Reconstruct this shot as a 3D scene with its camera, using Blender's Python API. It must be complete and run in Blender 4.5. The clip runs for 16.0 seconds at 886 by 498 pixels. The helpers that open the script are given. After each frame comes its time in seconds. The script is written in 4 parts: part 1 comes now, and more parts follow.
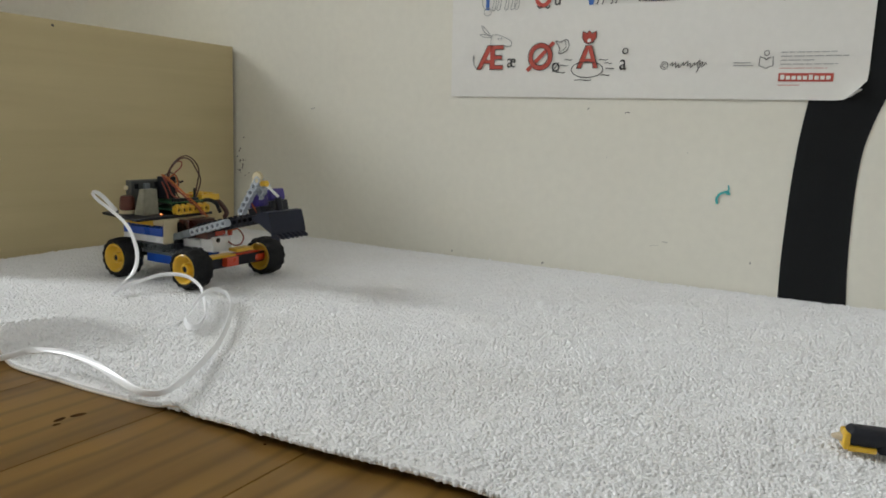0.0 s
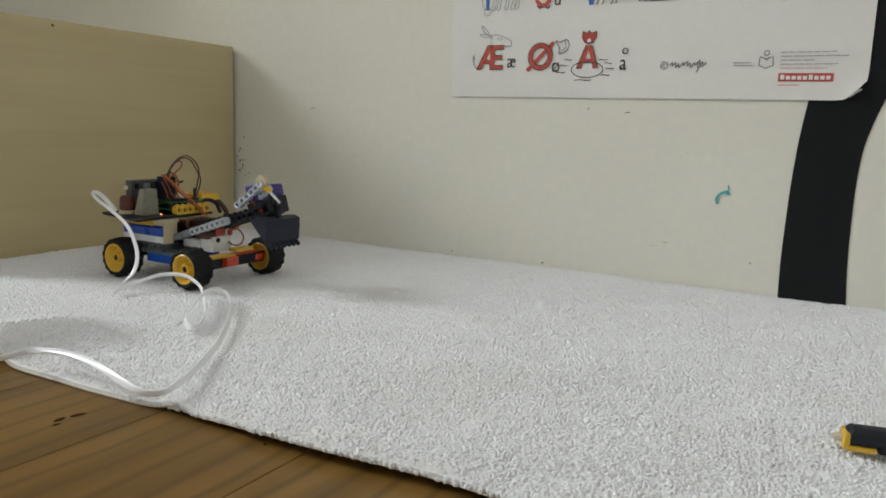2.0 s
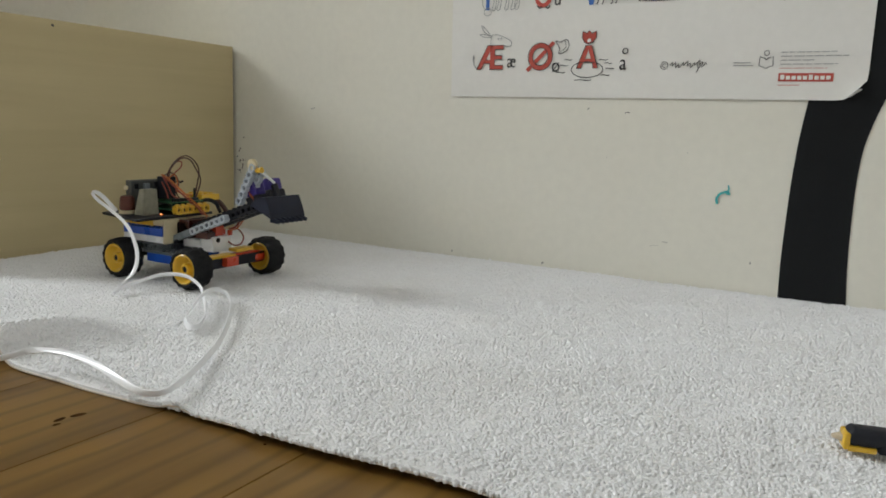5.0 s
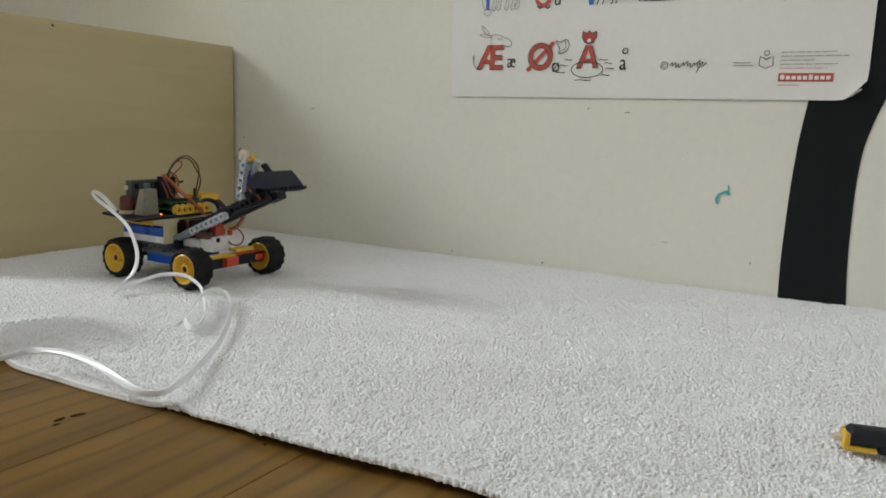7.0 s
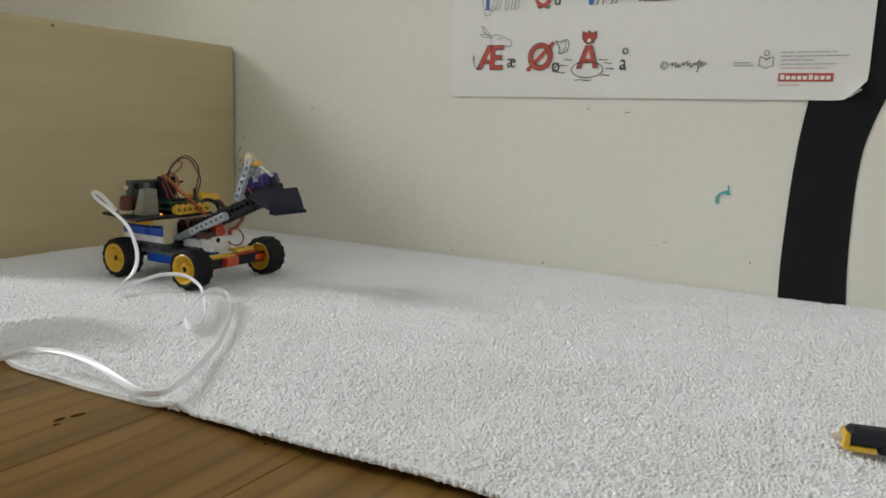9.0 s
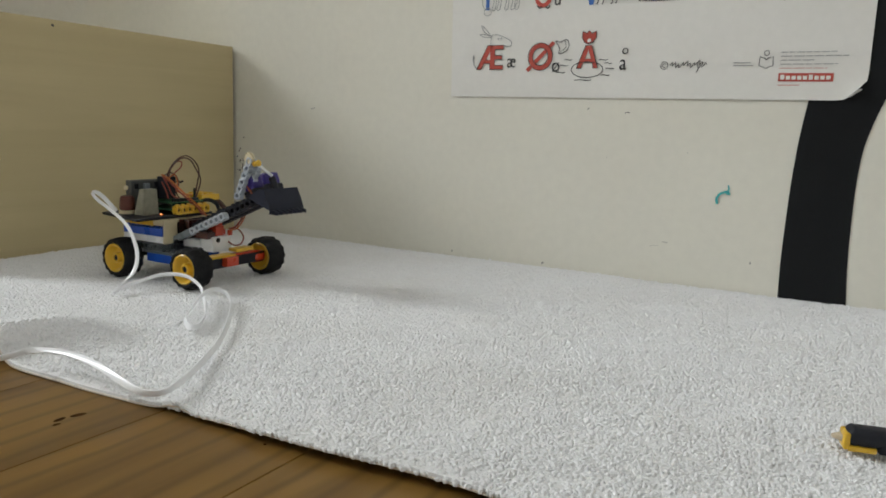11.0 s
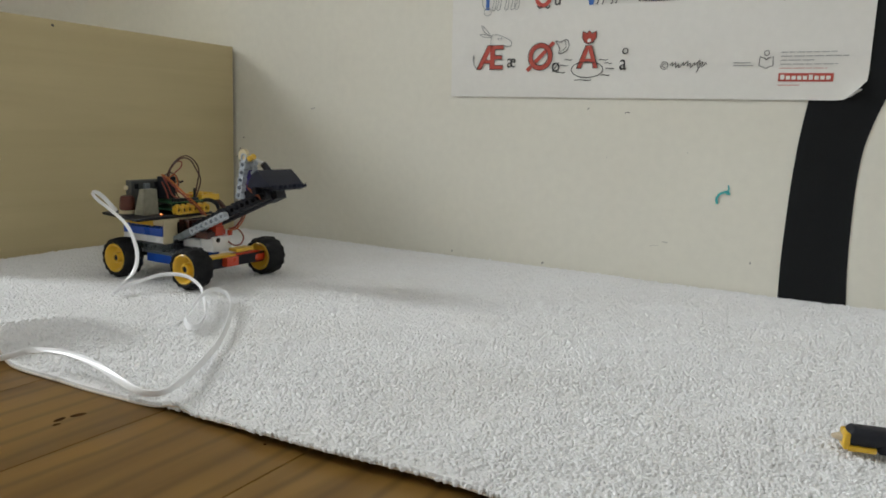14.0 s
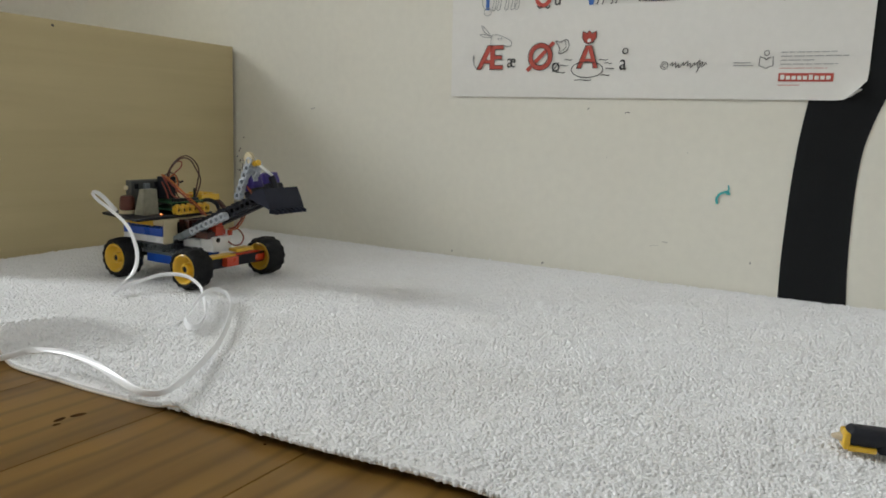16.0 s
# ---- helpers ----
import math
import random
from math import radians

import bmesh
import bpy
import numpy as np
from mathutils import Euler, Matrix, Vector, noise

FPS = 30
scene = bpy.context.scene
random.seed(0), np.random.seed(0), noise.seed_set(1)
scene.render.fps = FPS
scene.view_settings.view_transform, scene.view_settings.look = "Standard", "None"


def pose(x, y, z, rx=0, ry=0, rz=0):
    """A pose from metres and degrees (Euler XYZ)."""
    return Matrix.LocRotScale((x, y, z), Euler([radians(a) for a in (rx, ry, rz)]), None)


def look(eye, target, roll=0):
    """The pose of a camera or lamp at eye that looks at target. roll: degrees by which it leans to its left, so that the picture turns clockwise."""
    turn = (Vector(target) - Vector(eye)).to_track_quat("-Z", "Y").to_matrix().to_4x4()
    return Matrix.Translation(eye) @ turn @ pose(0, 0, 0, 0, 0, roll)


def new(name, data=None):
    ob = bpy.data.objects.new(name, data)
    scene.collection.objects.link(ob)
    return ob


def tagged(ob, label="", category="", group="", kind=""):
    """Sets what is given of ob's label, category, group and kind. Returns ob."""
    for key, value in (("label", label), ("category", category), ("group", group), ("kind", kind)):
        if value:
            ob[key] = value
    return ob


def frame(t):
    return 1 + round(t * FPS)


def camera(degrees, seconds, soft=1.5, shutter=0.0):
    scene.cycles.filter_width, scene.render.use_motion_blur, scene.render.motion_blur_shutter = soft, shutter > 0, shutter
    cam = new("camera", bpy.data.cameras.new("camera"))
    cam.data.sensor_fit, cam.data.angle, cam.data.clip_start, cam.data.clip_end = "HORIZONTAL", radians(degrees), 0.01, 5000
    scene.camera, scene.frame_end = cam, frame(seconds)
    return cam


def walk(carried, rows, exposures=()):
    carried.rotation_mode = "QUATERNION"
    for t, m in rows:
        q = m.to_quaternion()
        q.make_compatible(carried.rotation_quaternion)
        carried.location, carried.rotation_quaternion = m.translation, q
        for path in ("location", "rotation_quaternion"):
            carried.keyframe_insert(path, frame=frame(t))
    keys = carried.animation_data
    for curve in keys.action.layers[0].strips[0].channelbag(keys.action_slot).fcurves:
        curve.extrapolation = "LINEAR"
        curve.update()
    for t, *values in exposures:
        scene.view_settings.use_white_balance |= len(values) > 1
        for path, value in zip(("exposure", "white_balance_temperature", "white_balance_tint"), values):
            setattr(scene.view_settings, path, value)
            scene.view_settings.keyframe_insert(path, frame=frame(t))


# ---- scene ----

eye = Vector((0.9184, -0.9237, 0.1736))
cam = camera(60.97, 16.0, soft=1.7, shutter=0.9)
rest = look(eye, eye + Vector((-0.48404, 0.86089, -0.15675)), 2.034)
walk(cam, [(0.0, rest), (16.0, rest)], exposures=[(0.0, 0.0, 6500, 10), (16.0, 0.0, 6500, 10)])

# ---- light: an overcast sky through one window in the wall behind the cabinet ----
WX, WY, WZ, WW, WH = -1.8, -1.24, 1.42, 0.42, 1.06
world = bpy.data.worlds.new("sky")
scene.world = world
world.use_nodes = True
wn = world.node_tree
sky = wn.nodes.new("ShaderNodeTexSky")
sky.sky_type, sky.sun_disc, sky.sun_elevation, sky.sun_rotation = "NISHITA", False, radians(35), radians(-117)
wn.nodes["Background"].inputs["Strength"].default_value = 0.1
wn.links.new(sky.outputs[0], wn.nodes["Background"].inputs["Color"])
lamp = bpy.data.lights.new("window_light", "AREA")
lamp.shape, lamp.size, lamp.size_y, lamp.energy, lamp.color = "RECTANGLE", WW, WH, 53, (0.905, 0.95, 0.975)
window_lamp = new("window_light", lamp)
window_lamp.matrix_world = look((WX + 0.02, WY, WZ), (WX + 1.02, WY + 0.48, WZ - 0.45))


# ---- materials ----
def mat(name, color, rough=0.5, metal=0.0, grain=0.0, scale=200.0, bump=0.0, blotch=0.0, bscale=6.0, dirt=(0.25, 0.22, 0.18), per_piece=0.0, spec=0.5):
    """A surface with fine grain, larger blotches of dirt, and fine relief."""
    m = bpy.data.materials.new(name)
    m.use_nodes = True
    nt = m.node_tree
    b = nt.nodes["Principled BSDF"]
    b.inputs["Roughness"].default_value, b.inputs["Metallic"].default_value = rough, metal
    b.inputs["Specular IOR Level"].default_value = spec
    tc = nt.nodes.new("ShaderNodeTexCoord")
    col = nt.nodes.new("ShaderNodeRGB")
    col.outputs[0].default_value = (*color, 1)
    out = col.outputs[0]
    fine = nt.nodes.new("ShaderNodeTexNoise")
    fine.inputs["Scale"].default_value, fine.inputs["Detail"].default_value = scale, 4
    nt.links.new(tc.outputs["Object"], fine.inputs["Vector"])
    if grain:
        hsv = nt.nodes.new("ShaderNodeHueSaturation")
        ramp = nt.nodes.new("ShaderNodeMapRange")
        ramp.inputs["To Min"].default_value, ramp.inputs["To Max"].default_value = 1 - grain, 1 + grain
        ramp.inputs["From Min"].default_value, ramp.inputs["From Max"].default_value = 0.3, 0.7
        nt.links.new(fine.outputs["Fac"], ramp.inputs["Value"])
        nt.links.new(ramp.outputs[0], hsv.inputs["Value"])
        nt.links.new(out, hsv.inputs["Color"])
        out = hsv.outputs[0]
    if blotch:
        big = nt.nodes.new("ShaderNodeTexNoise")
        big.inputs["Scale"].default_value, big.inputs["Detail"].default_value = bscale, 5
        nt.links.new(tc.outputs["Object"], big.inputs["Vector"])
        r2 = nt.nodes.new("ShaderNodeMapRange")
        r2.inputs["From Min"].default_value, r2.inputs["From Max"].default_value = 0.45, 0.75
        r2.inputs["To Max"].default_value = blotch
        nt.links.new(big.outputs["Fac"], r2.inputs["Value"])
        mix = nt.nodes.new("ShaderNodeMixRGB")
        mix.inputs[2].default_value = (*dirt, 1)
        nt.links.new(r2.outputs[0], mix.inputs[0])
        nt.links.new(out, mix.inputs[1])
        out = mix.outputs[0]
        rr = nt.nodes.new("ShaderNodeMapRange")
        rr.inputs["To Min"].default_value, rr.inputs["To Max"].default_value = rough * 0.8, min(1, rough * 1.25)
        nt.links.new(big.outputs["Fac"], rr.inputs["Value"])
        nt.links.new(rr.outputs[0], b.inputs["Roughness"])
    if per_piece:
        info = nt.nodes.new("ShaderNodeObjectInfo")
        r3 = nt.nodes.new("ShaderNodeMapRange")
        r3.inputs["To Min"].default_value, r3.inputs["To Max"].default_value = 1 - per_piece, 1 + per_piece
        nt.links.new(info.outputs["Random"], r3.inputs["Value"])
        h3 = nt.nodes.new("ShaderNodeHueSaturation")
        nt.links.new(r3.outputs[0], h3.inputs["Value"])
        nt.links.new(out, h3.inputs["Color"])
        out = h3.outputs[0]
    nt.links.new(out, b.inputs["Base Color"])
    if bump:
        bn = nt.nodes.new("ShaderNodeBump")
        bn.inputs["Strength"].default_value, bn.inputs["Distance"].default_value = bump, 0.002
        nt.links.new(fine.outputs["Fac"], bn.inputs["Height"])
        nt.links.new(bn.outputs[0], b.inputs["Normal"])
    return m


def wood(name, dark, light, scale=(1.2, 14.0, 14.0), rough=0.4, per_piece=0.12, knots=True, rings=0.0):
    """Board wood: long grain along x, with rings, pores and a few knots."""
    m = bpy.data.materials.new(name)
    m.use_nodes = True
    nt = m.node_tree
    b = nt.nodes["Principled BSDF"]
    tc = nt.nodes.new("ShaderNodeTexCoord")
    info = nt.nodes.new("ShaderNodeObjectInfo")
    off = nt.nodes.new("ShaderNodeVectorMath")
    off.operation = "MULTIPLY_ADD"
    off.inputs[1].default_value = (7, 5, 3)
    nt.links.new(info.outputs["Random"], off.inputs[0])
    nt.links.new(tc.outputs["Object"], off.inputs[2])
    mp = nt.nodes.new("ShaderNodeMapping")
    mp.inputs["Scale"].default_value = scale
    nt.links.new(off.outputs[0], mp.inputs["Vector"])
    n1 = nt.nodes.new("ShaderNodeTexNoise")
    n1.inputs["Scale"].default_value, n1.inputs["Detail"].default_value, n1.inputs["Distortion"].default_value = 2.2, 8, 0.6
    nt.links.new(mp.outputs[0], n1.inputs["Vector"])
    ramp = nt.nodes.new("ShaderNodeValToRGB")
    ramp.color_ramp.elements[0].position, ramp.color_ramp.elements[1].position = 0.32, 0.68
    ramp.color_ramp.elements[0].color, ramp.color_ramp.elements[1].color = (*dark, 1), (*light, 1)
    nt.links.new(n1.outputs["Fac"], ramp.inputs[0])
    out = ramp.outputs[0]
    if knots:
        v = nt.nodes.new("ShaderNodeTexVoronoi")
        v.inputs["Scale"].default_value = 1.0
        mk = nt.nodes.new("ShaderNodeMapping")
        mk.inputs["Scale"].default_value = (3.2, 7.5, 7.5)
        nt.links.new(off.outputs[0], mk.inputs["Vector"])
        nt.links.new(mk.outputs[0], v.inputs["Vector"])
        kr = nt.nodes.new("ShaderNodeMapRange")
        kr.inputs["From Min"].default_value, kr.inputs["From Max"].default_value = 0.06, 0.11
        kr.inputs["To Min"].default_value, kr.inputs["To Max"].default_value = 0.55, 0.0
        nt.links.new(v.outputs["Distance"], kr.inputs["Value"])
        mx = nt.nodes.new("ShaderNodeMixRGB")
        mx.inputs[2].default_value = (dark[0] * 0.3, dark[1] * 0.25, dark[2] * 0.25, 1)
        nt.links.new(kr.outputs[0], mx.inputs[0])
        nt.links.new(out, mx.inputs[1])
        out = mx.outputs[0]
    if rings:
        # late-wood lines along the board, a few to each board's width
        sway = nt.nodes.new("ShaderNodeTexNoise")
        sway.inputs["Scale"].default_value, sway.inputs["Detail"].default_value = 1.0, 3
        ms = nt.nodes.new("ShaderNodeMapping")
        ms.inputs["Scale"].default_value = (4.0, 9.0, 9.0)
        nt.links.new(off.outputs[0], ms.inputs["Vector"])
        nt.links.new(ms.outputs[0], sway.inputs["Vector"])
        xyz = nt.nodes.new("ShaderNodeSeparateXYZ")
        nt.links.new(tc.outputs["Object"], xyz.inputs[0])
        push = nt.nodes.new("ShaderNodeMath")
        push.operation = "MULTIPLY_ADD"
        push.inputs[1].default_value = 0.034
        nt.links.new(sway.outputs["Fac"], push.inputs[0])
        nt.links.new(xyz.outputs["Y"], push.inputs[2])
        saw = nt.nodes.new("ShaderNodeMath")
        saw.operation = "PINGPONG"
        saw.inputs[1].default_value = rings / 2
        nt.links.new(push.outputs[0], saw.inputs[0])
        line = nt.nodes.new("ShaderNodeMapRange")
        line.interpolation_type = "SMOOTHSTEP"
        line.inputs["From Min"].default_value, line.inputs["From Max"].default_value = 0.0, rings * 0.22
        line.inputs["To Min"].default_value, line.inputs["To Max"].default_value = 0.75, 0.0
        nt.links.new(saw.outputs[0], line.inputs["Value"])
        fade = nt.nodes.new("ShaderNodeMath")
        fade.operation = "MULTIPLY"
        nt.links.new(line.outputs[0], fade.inputs[0])
        nt.links.new(n1.outputs["Fac"], fade.inputs[1])
        mr = nt.nodes.new("ShaderNodeMixRGB")
        mr.inputs[2].default_value = (dark[0] * 0.35, dark[1] * 0.32, dark[2] * 0.3, 1)
        nt.links.new(fade.outputs[0], mr.inputs[0])
        nt.links.new(out, mr.inputs[1])
        out = mr.outputs[0]
    pr = nt.nodes.new("ShaderNodeMapRange")
    pr.inputs["To Min"].default_value, pr.inputs["To Max"].default_value = 1 - per_piece, 1 + per_piece
    nt.links.new(info.outputs["Random"], pr.inputs["Value"])
    hsv = nt.nodes.new("ShaderNodeHueSaturation")
    nt.links.new(pr.outputs[0], hsv.inputs["Value"])
    nt.links.new(out, hsv.inputs["Color"])
    nt.links.new(hsv.outputs[0], b.inputs["Base Color"])
    b.inputs["Roughness"].default_value = rough
    bn = nt.nodes.new("ShaderNodeBump")
    bn.inputs["Strength"].default_value, bn.inputs["Distance"].default_value = 0.12, 0.001
    nt.links.new(n1.outputs["Fac"], bn.inputs["Height"])
    nt.links.new(bn.outputs[0], b.inputs["Normal"])
    return m


M_WALL = mat("wall_paint", (0.780, 0.755, 0.660), 0.75, grain=0.02, scale=90, bump=0.10, blotch=0.10, bscale=5, dirt=(0.62, 0.60, 0.54))
M_CEIL = mat("ceiling_paint", (0.86, 0.86, 0.84), 0.8, grain=0.02, scale=60, bump=0.1)
M_BOARD = wood("birch_laminate", (0.54, 0.445, 0.25), (0.60, 0.50, 0.29), (10, 1.0, 16), 0.45, 0.0, False)
M_FLOOR = wood("oiled_pine", (0.118, 0.060, 0.013), (0.215, 0.120, 0.029), (1.6, 13, 13), 0.36, 0.07, False, rings=0.0215)
M_FLOOR.node_tree.nodes["Principled BSDF"].inputs["Specular IOR Level"].default_value = 0.3
M_RUG = mat("rug_wool", (0.840, 0.837, 0.838), 0.95, grain=0.04, scale=300, blotch=0.15, bscale=8, dirt=(0.64, 0.60, 0.52), spec=0.1)
M_BACKING = mat("rug_backing", (0.74, 0.66, 0.57), 0.95, grain=0.15, scale=400, bump=0.3)
M_BLACKSTICK = mat("black_vinyl", (0.005, 0.006, 0.007), 0.6, grain=0.1, scale=120, spec=0.22)
M_PAPER = mat("poster_paper", (0.79, 0.775, 0.73), 0.55, grain=0.015, scale=120, blotch=0.06, bscale=4, dirt=(0.6, 0.58, 0.52))
M_INK_RED = mat("red_ink", (0.50, 0.075, 0.05), 0.55, grain=0.06, scale=300)
M_INK_BLUE = mat("blue_ink", (0.05, 0.16, 0.50), 0.55, grain=0.06, scale=300)
M_INK = mat("black_ink", (0.03, 0.03, 0.03), 0.6, grain=0.1, scale=300)
M_INK_GREY = mat("grey_print", (0.30, 0.30, 0.30), 0.6, grain=0.1, scale=300)
M_INK_PINK = mat("faint_red_print", (0.62, 0.33, 0.29), 0.6, grain=0.1, scale=300)
M_CRAYON = mat("teal_crayon", (0.06, 0.42, 0.42), 0.8, grain=0.2, scale=500)
M_SCUFF = mat("dark_scuff", (0.12, 0.11, 0.10), 0.8, grain=0.3, scale=700)
M_SMUDGE = mat("grey_smudge", (0.56, 0.54, 0.48), 0.8, grain=0.3, scale=700)


def abs_plastic(name, color, rough=0.28):
    return mat(name, color, rough, grain=0.04, scale=60, blotch=0.05, bscale=40, dirt=(0.2, 0.18, 0.15))


M_RUBBER = mat("tyre_rubber", (0.014, 0.014, 0.015), 0.75, grain=0.2, scale=400, bump=0.1, spec=0.2)
M_YELLOW = abs_plastic("yellow_plastic", (0.74, 0.45, 0.03))
M_RED = abs_plastic("red_plastic", (0.56, 0.055, 0.018))
M_DKRED = abs_plastic("dark_red_plastic", (0.055, 0.012, 0.008))
M_BLUE = abs_plastic("blue_plastic", (0.008, 0.085, 0.50))
M_WHITE = abs_plastic("white_plastic", (0.86, 0.87, 0.87))
M_CREAM = abs_plastic("yellowed_white_plastic", (0.66, 0.57, 0.37))
M_LGREY = abs_plastic("light_grey_plastic", (0.47, 0.51, 0.56))
M_MGREY = abs_plastic("mid_grey_plastic", (0.20, 0.23, 0.25))
M_GREY = abs_plastic("grey_plastic", (0.13, 0.15, 0.16))
M_BLACK = mat("black_plastic", (0.011, 0.012, 0.018), 0.5, grain=0.1, scale=80, spec=0.3)
M_BUCKET = mat("blue_black_plastic", (0.010, 0.013, 0.028), 0.48, grain=0.1, scale=80, spec=0.3)
M_PURPLE = mat("translucent_blue_plastic", (0.034, 0.018, 0.19), 0.3, grain=0.05, scale=80)
M_PCB = mat("green_circuit_board", (0.01, 0.09, 0.035), 0.4, grain=0.15, scale=500)
M_CHIP = mat("dark_component", (0.085, 0.092, 0.088), 0.5, grain=0.1, scale=300)
M_TANMETAL = mat("weathered_tin", (0.26, 0.25, 0.19), 0.5, 0.2, grain=0.1, scale=200)
M_BROWN = mat("brown_component", (0.13, 0.035, 0.022), 0.45, grain=0.1, scale=200)
M_WIRE_RED = mat("red_wire", (0.28, 0.05, 0.03), 0.4, grain=0.05)
M_WIRE_ORANGE = mat("orange_wire", (0.50, 0.14, 0.03), 0.4, grain=0.05)
M_WIRE_BROWN = mat("brown_wire", (0.07, 0.022, 0.014), 0.4, grain=0.05)
M_RIBBON = mat("white_cable", (0.92, 0.92, 0.93), 0.3, grain=0.02, scale=100)
M_KNOT = mat("dark_knot", (0.048, 0.022, 0.009), 0.9, grain=0.4, scale=300, spec=0.1)
M_TIP = mat("worn_wood_tip", (0.55, 0.46, 0.34), 0.6, grain=0.1, scale=300)
M_LED = bpy.data.materials.new("orange_led")
M_LED.use_nodes = True
M_LED.node_tree.nodes["Principled BSDF"].inputs["Emission Color"].default_value = (1.0, 0.25, 0.03, 1)
M_LED.node_tree.nodes["Principled BSDF"].inputs["Emission Strength"].default_value = 2.0


# ---- mesh helpers ----
def mesh_ob(name, bm, material, smooth=None):
    me = bpy.data.meshes.new(name)
    bmesh.ops.recalc_face_normals(bm, faces=bm.faces)
    bm.to_mesh(me)
    bm.free()
    for m in (material if isinstance(material, (list, tuple)) else [material]):
        me.materials.append(m)
    if smooth is not None:
        me.shade_smooth()
        me.set_sharp_from_angle(angle=radians(smooth))
    return new(name, me)


def part(name, bm, material, parent, label="", smooth=None):
    """Links a bmesh as one mesh object under a thing or a part."""
    ob = mesh_ob(name, bm, material, smooth)
    ob.parent = parent
    if label:
        tagged(ob, label)
    return ob


def box(x0, x1, y0, y1, z0, z1, bevel=0.0, bm=None, m=None, seg=1):
    """A bevelled block, added to bm, or in a new bmesh."""
    bm = bm or bmesh.new()
    t = Matrix.LocRotScale(((x0 + x1) / 2, (y0 + y1) / 2, (z0 + z1) / 2), None, (x1 - x0, y1 - y0, z1 - z0))
    made = bmesh.ops.create_cube(bm, size=1, matrix=(m @ t) if m else t)["verts"]
    if bevel:
        edges = list({e for v in made for e in v.link_edges})
        bmesh.ops.bevel(bm, geom=edges, offset=bevel, segments=seg, affect="EDGES", profile=0.5)
    return bm


def lathe(profile, n=32, axis="Y", bm=None, m=None):
    """Turns (radius, along) pairs round an axis."""
    bm = bm or bmesh.new()
    rings = []
    for r, a in profile:
        ring = []
        for i in range(n):
            c, s = math.cos(2 * math.pi * i / n), math.sin(2 * math.pi * i / n)
            p = {"X": (a, r * c, r * s), "Y": (r * c, a, r * s), "Z": (r * c, r * s, a)}[axis]
            ring.append(bm.verts.new(m @ Vector(p) if m else p))
        rings.append(ring)
    for a, b in zip(rings, rings[1:]):
        for i in range(n):
            bm.faces.new((a[i], a[(i + 1) % n], b[(i + 1) % n], b[i]))
    for ring in (rings[0], rings[-1]):
        bm.faces.new(ring)
    return bm


def tube(points, radius, n=6, bm=None, smooth_steps=6):
    """A round wire through points, softened between them."""
    bm = bm or bmesh.new()
    pts = spline(points, smooth_steps)
    rings, up = [], Vector((0, 0, 1))
    for i, p in enumerate(pts):
        d = (pts[min(i + 1, len(pts) - 1)] - pts[max(i - 1, 0)]).normalized()
        side = d.cross(up)
        if side.length < 1e-3:
            side = d.cross(Vector((1, 0, 0)))
        side.normalize()
        top = side.cross(d)
        up = top
        rings.append([bm.verts.new(p + radius * (math.cos(2 * math.pi * k / n) * side + math.sin(2 * math.pi * k / n) * top)) for k in range(n)])
    for a, b in zip(rings, rings[1:]):
        for k in range(n):
            bm.faces.new((a[k], a[(k + 1) % n], b[(k + 1) % n], b[k]))
    bm.faces.new(rings[0])
    bm.faces.new(rings[-1])
    return bm


def spline(points, steps):
    """Catmull-Rom through points."""
    p = [Vector(q) for q in points]
    p = [2 * p[0] - p[1], *p, 2 * p[-1] - p[-2]]
    out = []
    for i in range(1, len(p) - 2):
        for k in range(steps):
            t = k / steps
            out.append(0.5 * (2 * p[i] + (p[i + 1] - p[i - 1]) * t + (2 * p[i - 1] - 5 * p[i] + 4 * p[i + 1] - p[i + 2]) * t * t
                              + (3 * p[i] - p[i - 1] - 3 * p[i + 1] + p[i + 2]) * t ** 3))
    return out + [p[-2]]


# ---- the room ----
X0, X1, Y0, Y1, CEIL = -1.8, 1.75, -2.7, 0.0, 2.6
FLOOR_TOP = -0.009


def structure(name, bm, material, label, category):
    return tagged(mesh_ob(name, bm, material), label, category, kind="structure")


structure("wall_north", box(X0 - 0.12, X1 + 0.12, Y1, Y1 + 0.12, -0.1, CEIL), M_WALL, "off-white painted plaster wall with pencil marks and scuffs", "wall")
# unseen, added block: keeps window light off the left of the north wall
structure("light_blocking_wall", box(X0, -1.0, -0.76, Y1, -0.013, CEIL), M_CEIL, "unseen off-white wall added to block window light from the wall's left", "wall")
# unseen walls, set close and painted whiter to bounce light into the shade
structure("wall_south", box(X0 - 0.12, X1 + 0.12, Y0 - 0.12, Y0, -0.1, CEIL), M_CEIL, "unseen plain off-white wall set close to bounce light", "wall")
structure("wall_east", box(X1, X1 + 0.12, Y0, Y1, -0.1, CEIL), M_CEIL, "unseen plain off-white wall set close to bounce light", "wall")
w = box(X0 - 0.12, X0, Y0, WY - WW / 2, -0.1, CEIL)
box(X0 - 0.12, X0, WY + WW / 2, Y1, -0.1, CEIL, bm=w)
box(X0 - 0.12, X0, WY - WW / 2, WY + WW / 2, -0.1, WZ - WH / 2, bm=w)
box(X0 - 0.12, X0, WY - WW / 2, WY + WW / 2, WZ + WH / 2, CEIL, bm=w)
structure("wall_west", w, M_CEIL, "off-white painted wall with a window opening", "wall")
structure("ceiling", box(X0 - 0.12, X1 + 0.12, Y0 - 0.12, Y1 + 0.12, CEIL, CEIL + 0.1), M_CEIL, "plain white painted ceiling", "ceiling")
win = tagged(new("window_1"), "white framed window letting in overcast daylight", "window", kind="structure")
win.location = (WX - 0.06, WY, WZ)
